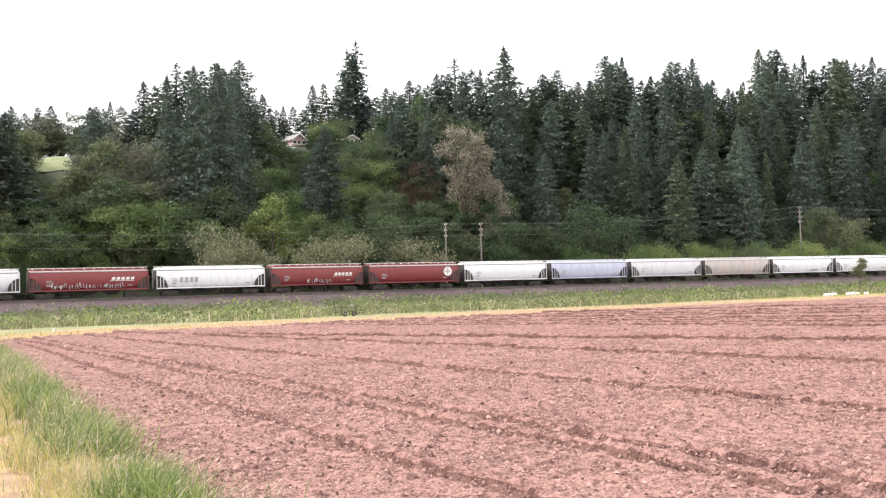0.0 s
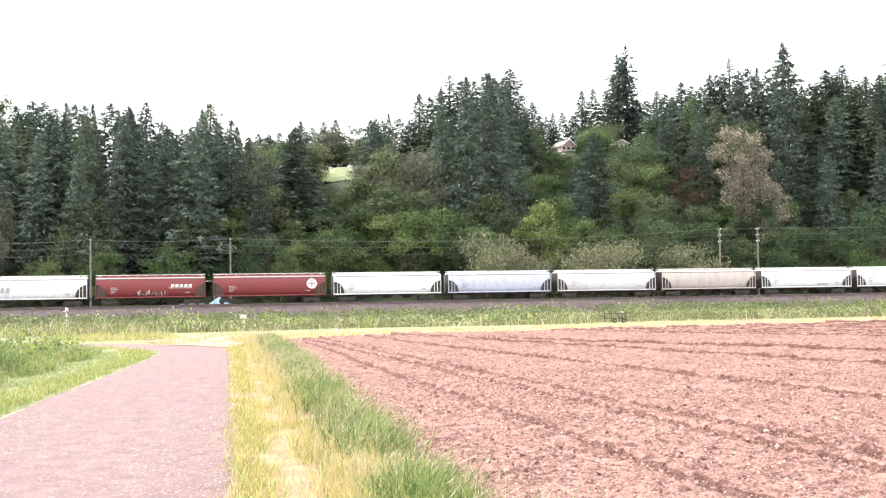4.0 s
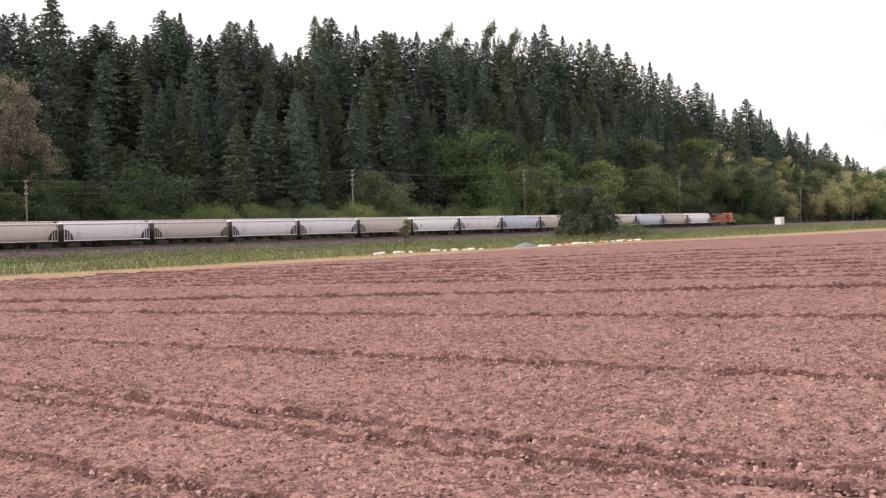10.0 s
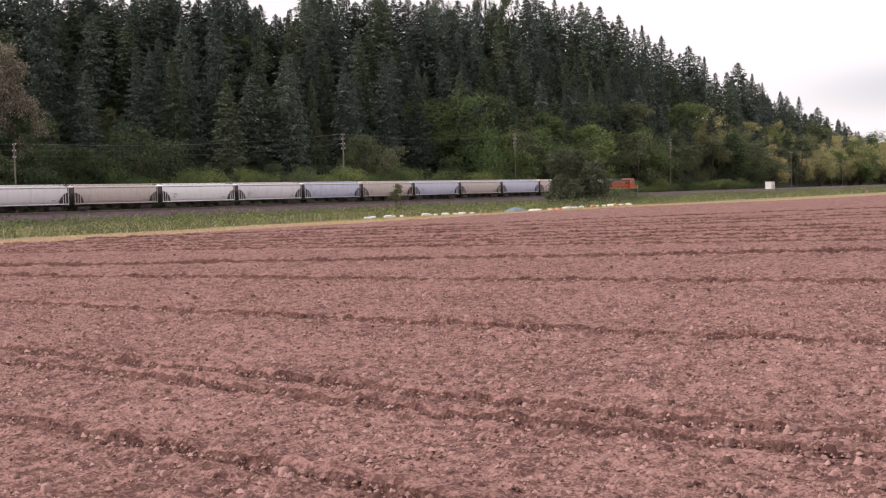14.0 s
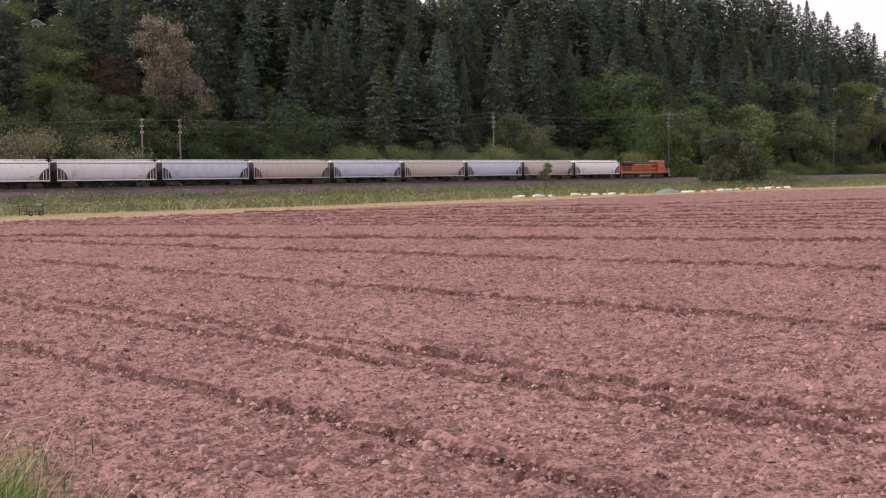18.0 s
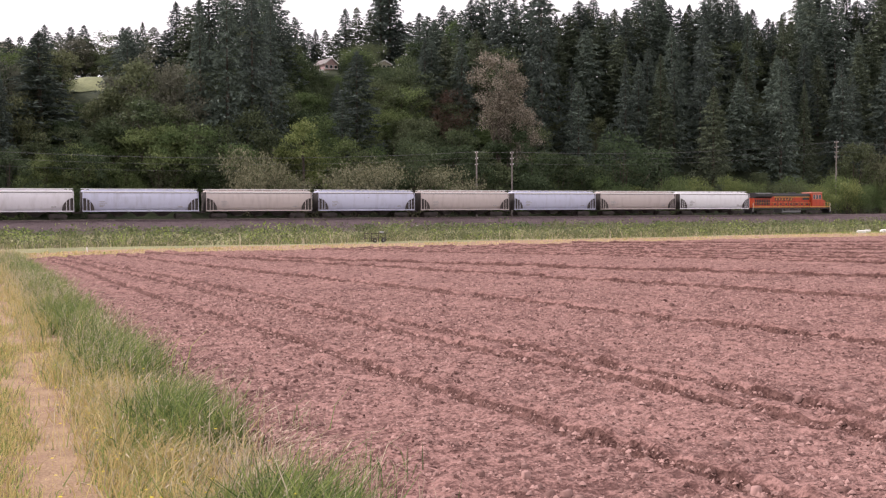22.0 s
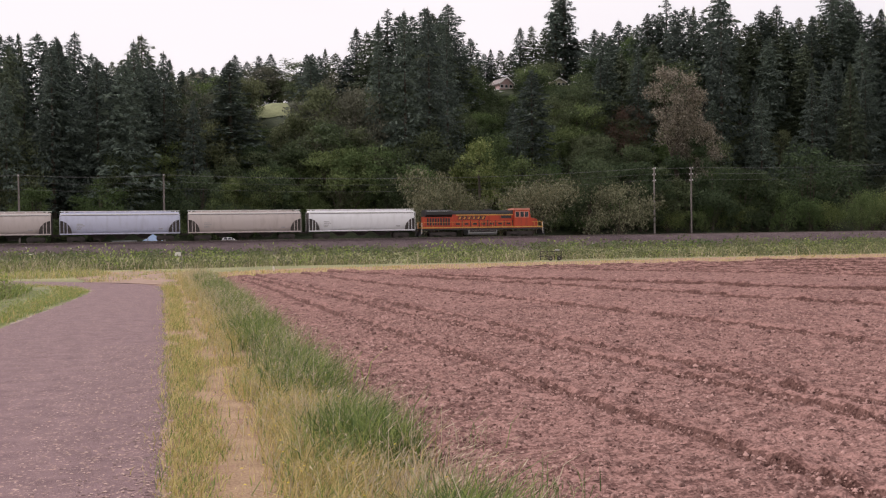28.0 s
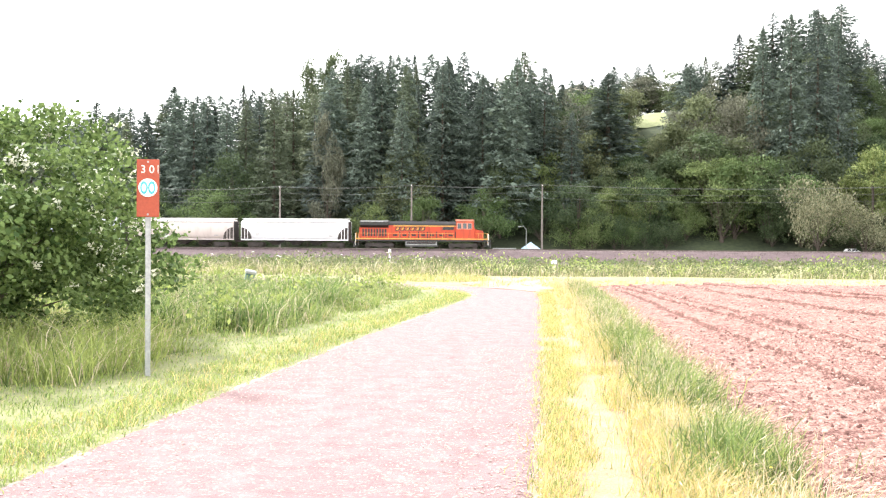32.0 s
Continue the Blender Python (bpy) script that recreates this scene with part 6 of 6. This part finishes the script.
loco = locomotive()
movers.append((loco, NOSE0 - LOCO_L / 2))

# ---- poles and wires ----
def utility_pole(x, y, h, arms, label):
    z = float(land_z(x, y)) - 0.3
    p = thing("utility_pole", label, "pole", pose(x, y, z), "line of utility poles")
    part("pole", Shape().tube((0, 0, 0), (0, 0, h - z), 0.19, 0.13, 10), POLE, p)
    for k in range(arms):
        zz = h - z - 0.4 - k * 1.15
        a = part("crossarm", Shape().box(-0.06, 0.06, -0.6, 0.6, zz - 0.06, zz + 0.06), POLE, p)
        for yy in (-0.5, 0.5):
            part("insulator", Shape().tube((0, yy, zz + 0.06), (0, yy, zz + 0.28), 0.06, 0.04, 6), TRIM, a)
    return h


POLES = [(-66, 182, 10.5, 1), (-42.5, 182, 10.8, 1), (-19.2, 182, 11.1, 1), (3.5, 182, 11.2, 1), (94.3, 182, 12.7, 3), (102.2, 182, 12.8, 3), (189, 182, 17.0, 4), (264, 182, 18.8, 4), (368, 182, 20, 4), (500, 184, 17, 4), (570, 182, 14, 3)]
for x, y, h, arms in POLES:
    utility_pole(x, y, h, arms, "weathered wooden utility pole beside the railway" if arms < 4 else "tall wooden utility pole with crossarms")


def wire(a, b, sag, name="overhead_wire"):
    s = Shape()
    pts = []
    for k in range(13):
        t = k / 12
        p = Vector(a).lerp(Vector(b), t)
        p.z -= sag * 4 * t * (1 - t)
        pts.append(p)
    s.loft([[(p.x, p.y - 0.014, p.z), (p.x, p.y, p.z + 0.014), (p.x, p.y + 0.014, p.z), (p.x, p.y, p.z - 0.014)] for p in pts])
    tagged(new(name, s.mesh(name, CABLE)), "thin sagging overhead wire", "wire", "overhead wires")


for (xa, ya, ha, ka), (xb, yb, hb, kb) in zip(POLES, POLES[1:]):
    for k, off in ((0, -0.5), (0, 0.5), (1, -0.5), (2, -0.5)):
        wire((xa, ya + off, ha - 0.15 - k * 1.15), (xb, yb + off, hb - 0.15 - k * 1.15), min(1.3, (xb - xa) * 0.018))


# ---- houses on the hill ----
def house(name, label, x, y, z, w, d, wall_h, rise, siding, roof, turn, deck=False):
    h = thing(name, label, "house", pose(x, y, z, 0, 0, turn))
    part("wall", Shape().prism([(-w / 2, -3), (w / 2, -3), (w / 2, wall_h), (0, wall_h + rise), (-w / 2, wall_h)], "y", 0, d), siding, h)
    r = Shape()
    t = 0.18
    for sx in (-1, 1):
        a, b = (sx * (w / 2 + 0.3), wall_h - rise / (w / 2) * 0.5), (0, wall_h + rise)
        r.prism([(a[0], a[1]), (b[0], b[1]), (b[0], b[1] + t), (a[0], a[1] + t)], "y", -0.5, d + 0.5)
    part("roof", r, roof, h)
    part("bargeboard", Shape().prism([(-w / 2 - 0.3, wall_h - rise / w - 0.05), (0, wall_h + rise), (0, wall_h + rise + 0.3), (-w / 2 - 0.3, wall_h - rise / w + 0.25)], "y", -0.6, -0.5).prism([(w / 2 + 0.3, wall_h - rise / w - 0.05), (0, wall_h + rise), (0, wall_h + rise + 0.3), (w / 2 + 0.3, wall_h - rise / w + 0.25)], "y", -0.6, -0.5), TRIM, h)
    for k in range(3):
        xx = -w / 2 + w * (k + 0.5) / 3
        win = part("window", Shape().box(xx - 0.42, xx + 0.42, -0.06, 0.02, wall_h * 0.45, wall_h * 0.85), TRIM, h)
        part("pane", Shape().box(xx - 0.34, xx + 0.34, -0.08, -0.05, wall_h * 0.48, wall_h * 0.82), GLASS, win)
    if deck:
        part("deck", Shape().box(-w / 2 - 1.2, w / 2, -2.2, 0, -0.2, 0.0), TRIM, h)
        part("deck_rail", Shape().box(-w / 2 - 1.2, w / 2, -2.25, -2.15, 0.85, 0.95), TRIM, h)
        part("annex", Shape().box(-w / 2 - 1.1, -w / 2, 0.3, d * 0.6, -2.6, 0.9), TRIM, h)
    return h


house("house", "pink-sided gabled house high among the trees", 87.2, 246, 34.8, 3.7, 6, 2.4, 1.3, SIDING_PINK, ROOF, 8, True)
house("house", "cream house with a pale hipped roof among the trees", 102.5, 249, 36.6, 3.6, 6, 1.7, 0.8, SIDING_CREAM, ROOF_CREAM, 0)
house("house", "brown-roofed house behind the hilltop trees", 14.5, 275, 38.2, 9, 7, 2.2, 1.6, SIDING_CREAM, SIDING_PINK, 5)

# ---- path marker ----
sg = thing("mile_marker", "russet mile marker board on a steel post beside the path", "sign", pose(-4.28, 11.75, 0, 0, 0, 16))
part("post", Shape().box(-0.03, 0.03, 0.0, 0.05, -0.3, 2.45, bev=0.006), STEEL, sg)
board = part("board", Shape().box(-0.125, 0.125, -0.03, 0.0, 1.83, 2.49, bev=0.006), SIGN_RED, sg, "russet board")
disc = part("medallion", Shape().tube((0, -0.045, 2.165), (0, -0.028, 2.165), 0.105, 0.105, 28), SIGN_WHITE, board, "white round medallion with teal rings")
td = Shape()
for cx in (-0.043, 0.043):
    for k in range(16):
        a, b = k * 6.2832 / 16, (k + 1) * 6.2832 / 16
        o = lambda t, r: (cx + r * 0.55 * math.cos(t), 2.165 + r * math.sin(t))
        p1, p2, p3, p4 = o(a, 0.075), o(b, 0.075), o(b, 0.045), o(a, 0.045)
        td.prism([p1, p2, p3, p4], "y", -0.049, -0.044)
part("ring_mark", td, TEAL, disc)
for x, z in ((0, 2.46), (0, 1.86)):
    part("bolt", Shape().tube((x, -0.038, z), (x, -0.029, z), 0.012, 0.012, 8), STEEL, board)
txt = bpy.data.curves.new("numerals", "FONT")
txt.body, txt.size, txt.align_x, txt.extrude = "30", 0.125, "CENTER", 0.002
txt.space_character = 1.5
txt.materials.append(SIGN_WHITE)
tmp = new("numerals", txt)
num_mesh = bpy.data.meshes.new_from_object(tmp.evaluated_get(bpy.context.evaluated_depsgraph_get()))
bpy.data.objects.remove(tmp)
num = part("numerals", num_mesh, None, board, "white numerals")
num.matrix_basis = pose(-0.005, -0.034, 2.335, 90, 0, 0)
part("tick", Shape().box(0.108, 0.116, -0.036, -0.03, 2.335, 2.425), SIGN_WHITE, board)

# ---- small things by the path and the track ----
mk = thing("small_sign", "small blank white sign on a short stake", "sign", pose(1.45, 47.5, -0.1, 0, 0, -4))
part("stake", Shape().box(0.12, 0.18, -0.03, 0.03, 0, 0.75), POLE, mk)
part("plate", Shape().box(-0.12, 0.14, -0.05, -0.03, 0.6, 0.77, bev=0.008), SIGN_WHITE, mk)
wp = thing("white_post", "short white marker post by the track", "post", pose(-20.0, 158.5, -2.15))
part("post", Shape().tube((0, 0, 0), (0, 0, 1.6), 0.13, 0.13, 10), SIGN_WHITE, wp)
part("cap", Shape().tube((0, 0, 1.6), (0, 0, 2.15), 0.22, 0.2, 10), SIGN_WHITE, wp)
st = thing("white_stake", "small white stake at the field's corner", "stake", pose(4.9, 41.3, -0.05))
part("stake", Shape().tube((0, 0, 0), (0, 0, 0.22), 0.03, 0.03, 8), SIGN_WHITE, st)
bx = thing("utility_pedestal", "tilted grey-green utility pedestal in the grass", "utility box", pose(-8.5, 32.0, 0, 6, 12, 20))
part("body", Shape().box(-0.14, 0.14, -0.12, 0.12, 0, 0.52, bev=0.02), PLASTIC_GREEN, bx)
part("lid", Shape().box(-0.17, 0.17, -0.15, 0.15, 0.50, 0.60, bev=0.02), STEEL, bx, "pale metal lid")

# pale canopy and lamp beyond the track
tent = thing("canopy_tent", "pale blue peaked canopy beyond the railway", "tent", pose(1.6, 186.8, -0.6))
part("canopy", Shape().add([(-1.7, -1.6, 0.55), (1.7, -1.6, 0.55), (1.7, 1.6, 0.55), (-1.7, 1.6, 0.55), (0, 0, 1.75)], [(0, 1, 4), (1, 2, 4), (2, 3, 4), (3, 0, 4), (3, 2, 1, 0)]), TENT, tent)
for x, y in ((-1.6, -1.5), (1.6, -1.5), (1.6, 1.5), (-1.6, 1.5)):
    part("leg", Shape().tube((x, y, -1.0), (x, y, 0.57), 0.05, 0.05, 6), STEEL, tent)
lamp = thing("yard_lamp", "bent yard lamp beyond the railway", "lamp", pose(0.8, 185.0, -0.8))
part("post", Shape().tube((0, 0, 0), (0, 0, 4.2), 0.07, 0.05, 8).tube((0, 0, 4.2), (-0.5, 0, 4.75), 0.045, 0.04, 6).tube((-0.5, 0, 4.75), (-1.0, 0, 4.7), 0.04, 0.04, 6), STEEL, lamp)
part("head", Shape().box(-1.45, -0.95, -0.16, 0.16, 4.58, 4.74, bev=0.03), STEEL, lamp)
dk = thing("dock_roof", "low pale flat roof beyond the railway", "roof", pose(-2.6, 187.2, -1.0))
part("slab", Shape().box(-2.5, 1.6, -1.5, 1.5, 0.9, 1.05), STEEL, dk)
for x in (-2.3, 1.4):
    part("post", Shape().box(x, x + 0.1, -0.05, 0.05, 0, 0.9), STEEL, dk)

# signal cabin near the far end of the track
cb = thing("signal_cabin", "white metal signal cabin beside the track", "cabin", pose(428, 166.5, -0.75))
part("wall", Shape().box(-1.9, 1.9, -1.3, 1.3, 0, 3.4, bev=0.05), SIGN_WHITE, cb)
part("roof", Shape().box(-2.0, 2.0, -1.4, 1.4, 3.4, 3.6, bev=0.04), STEEL, cb)
part("door", Shape().box(-0.4, 0.5, -1.34, -1.29, 0.1, 2.2), STEEL, cb)


# rows of sacks and tarpaulin at the headland
def sack(x, y, s, mat, label, seed):
    rr = random.Random(seed)
    bm = bmesh.new()
    bmesh.ops.create_icosphere(bm, subdivisions=2, radius=1)
    for v in bm.verts:
        q = Vector([math.copysign(abs(a) ** 0.55, a) for a in v.co])
        v.co = Vector((q.x * s * 1.1, q.y * s * 0.7, max(-0.4, q.z) * s * 0.5)) * (1 + 0.2 * noise.noise(v.co * 2 + Vector((seed, 0, 0))))
    me = bpy.data.meshes.new("sack")
    bm.to_mesh(me)
    bm.free()
    me.materials.append(mat)
    o = thing("sack", label, "sack", pose(x, y, float(land_z(x, y)) + 0.2 * s, 0, 0, rr.uniform(0, 180)), "sacks along the headland", mesh=me)
    return o


van = thing("parked_van", "white van parked at the far end of the valley", "van", pose(449, 110, float(land_z(449, 110)), 0, 0, 12))
part("body", Shape().prism([(-2.6, 0.4), (2.4, 0.4), (2.6, 1.0), (1.9, 1.35), (1.2, 2.1), (-2.5, 2.2), (-2.65, 1.9)], "y", -0.95, 0.95), SIGN_WHITE, van)
part("window", Shape().prism([(0.2, 1.3), (1.7, 1.3), (1.1, 1.95), (0.2, 1.95)], "y", -0.97, 0.97), GLASS, van)
for x in (-1.7, 1.6):
    for y in (-0.9, 0.9):
        part("wheel", Shape().tube((x, y - 0.1, 0.35), (x, y + 0.1, 0.35), 0.35, 0.35, 12), UNDER, van)

r9 = random.Random(91)
for i in range(13):
    x = 51.8 + i * 1.02 + r9.uniform(-0.25, 0.25)
    if 4.6 < i < 5.4:
        continue
    sack(x, 47.8 + 0.06 * i + r9.uniform(-0.3, 0.3), r9.uniform(0.16, 0.3), BAG, "lumpy white sack at the headland", i)
for i in range(26):
    x = 73.0 + i * 0.92 + r9.uniform(-0.3, 0.3)
    warm = r9.random() < (0.55 if i < 8 else 0.2)
    sack(x, 49.8 + 0.08 * i + r9.uniform(-0.5, 0.5), r9.uniform(0.18, 0.36), BAG_ORANGE if warm else BAG, "faded orange sack at the headland" if warm else "lumpy white sack at the headland", 40 + i)
tp = thing("tarpaulin_heap", "blue-grey tarpaulin heaped at the headland", "tarpaulin", pose(71.3, 49.2, -0.1) @ Matrix.Diagonal((0.75, 0.75, 0.75, 1)))
ts = Shape()
nx, ny = 16, 8
ts.add([(-1.6 + 3.2 * i / nx, -0.8 + 1.6 * j / ny, (0.42 * math.sin(math.pi * i / nx) ** 0.6 * math.sin(math.pi * j / ny) ** 0.6 + 0.12 * noise.noise(Vector((i * 0.7, j * 0.7, 3))) if 0 < i < nx and 0 < j < ny else 0)) for j in range(ny + 1) for i in range(nx + 1)],
       [(j * (nx + 1) + i, j * (nx + 1) + i + 1, (j + 1) * (nx + 1) + i + 1, (j + 1) * (nx + 1) + i) for j in range(ny) for i in range(nx)])
part("sheet", ts, TARP, tp)


# small farm implement at the headland
fc = thing("wheeled_seeder", "small dark wheeled seeder standing in the headland grass", "farm implement", pose(18.2, 45.4, float(land_z(18.2, 45.4)), 0, 0, 8) @ Matrix.Diagonal((0.7, 0.7, 0.7, 1)))
for z in (0.3, 0.62):
    part("frame_bar", Shape().tube((-0.85, 0, z), (0.85, 0, z), 0.03, 0.03, 6), UNDER, fc)
for x in (-0.8, -0.3, 0.25, 0.8):
    part("upright", Shape().tube((x, 0, 0.05), (x, 0, 0.64), 0.025, 0.025, 6), UNDER, fc)
for x in (-0.1, 0.55):
    w = part("wheel", Shape().tube((x, -0.14, 0.15), (x, -0.06, 0.15), 0.15, 0.15, 14), UNDER, fc)
    part("hub", Shape().tube((x, -0.16, 0.15), (x, -0.05, 0.15), 0.05, 0.05, 10), STEEL, w)
part("seed_box", Shape().box(0.35, 0.6, -0.12, 0.12, 0.64, 0.74, bev=0.02), STEEL, fc)

# white car on the road behind the railway
ROAD_Y = 183.4
car = thing("white_car", "small white hatchback driving on the back road", "car", pose(-264, ROAD_Y, -0.83))
car.scale = (0.82, 0.82, 0.82)
part("body", Shape().prism([(-1.95, 0.3), (1.9, 0.3), (1.98, 0.62), (1.75, 0.84), (0.95, 0.95), (-1.75, 1.0), (-1.98, 0.85)], "y", -0.83, 0.83), CAR_BRIGHT, car)
part("cabin", Shape().loft([[(-1.8, -0.8, 0.97), (1.0, -0.8, 0.93), (1.0, 0.8, 0.93), (-1.8, 0.8, 0.97)], [(-1.5, -0.66, 1.46), (0.2, -0.66, 1.48), (0.2, 0.66, 1.48), (-1.5, 0.66, 1.46)]]), CAR_BRIGHT, car)
for x0_, x1_, s_ in ((-1.55, -0.75, 0.12), (-0.65, 0.05, 0.0), (0.12, 0.62, -0.32)):
    part("side_window", Shape().add([(x0_, -0.80, 1.0), (x1_, -0.80, 1.0), (x1_ + min(0, s_), -0.69, 1.4), (x0_ + max(0, s_), -0.69, 1.4), (x0_, 0.80, 1.0), (x1_, 0.80, 1.0), (x1_ + min(0, s_), 0.69, 1.4), (x0_ + max(0, s_), 0.69, 1.4)], [(0, 1, 2, 3), (7, 6, 5, 4), (0, 3, 7, 4), (1, 5, 6, 2)]), GLASS, car)
for x in (-1.25, 1.25):
    for y in (-0.75, 0.75):
        w = part("wheel", Shape().tube((x, y - 0.1, 0.3), (x, y + 0.1, 0.3), 0.3, 0.3, 14), UNDER, car)
        part("rim", Shape().tube((x, y - 0.11, 0.3), (x, y + 0.11, 0.3), 0.18, 0.18, 10), STEEL, w)
for y in (-0.6, 0.6):
    part("headlight", Shape().box(1.8, 1.97, y - 0.16, y + 0.16, 0.62, 0.74), TRIM, car)


def motions():
    walk(car, [(t, pose(37.6 + 10.5 * (t - 30.2), ROAD_Y, -0.83)) for t in (0, 8, 16, 24, 32)])
    for ob, x0 in movers:
        walk(ob, [(t, pose(x0 + SPEED * t, TRACK_Y, RAIL_Z)) for t in (0, 8, 16, 24, 32)])


motions()
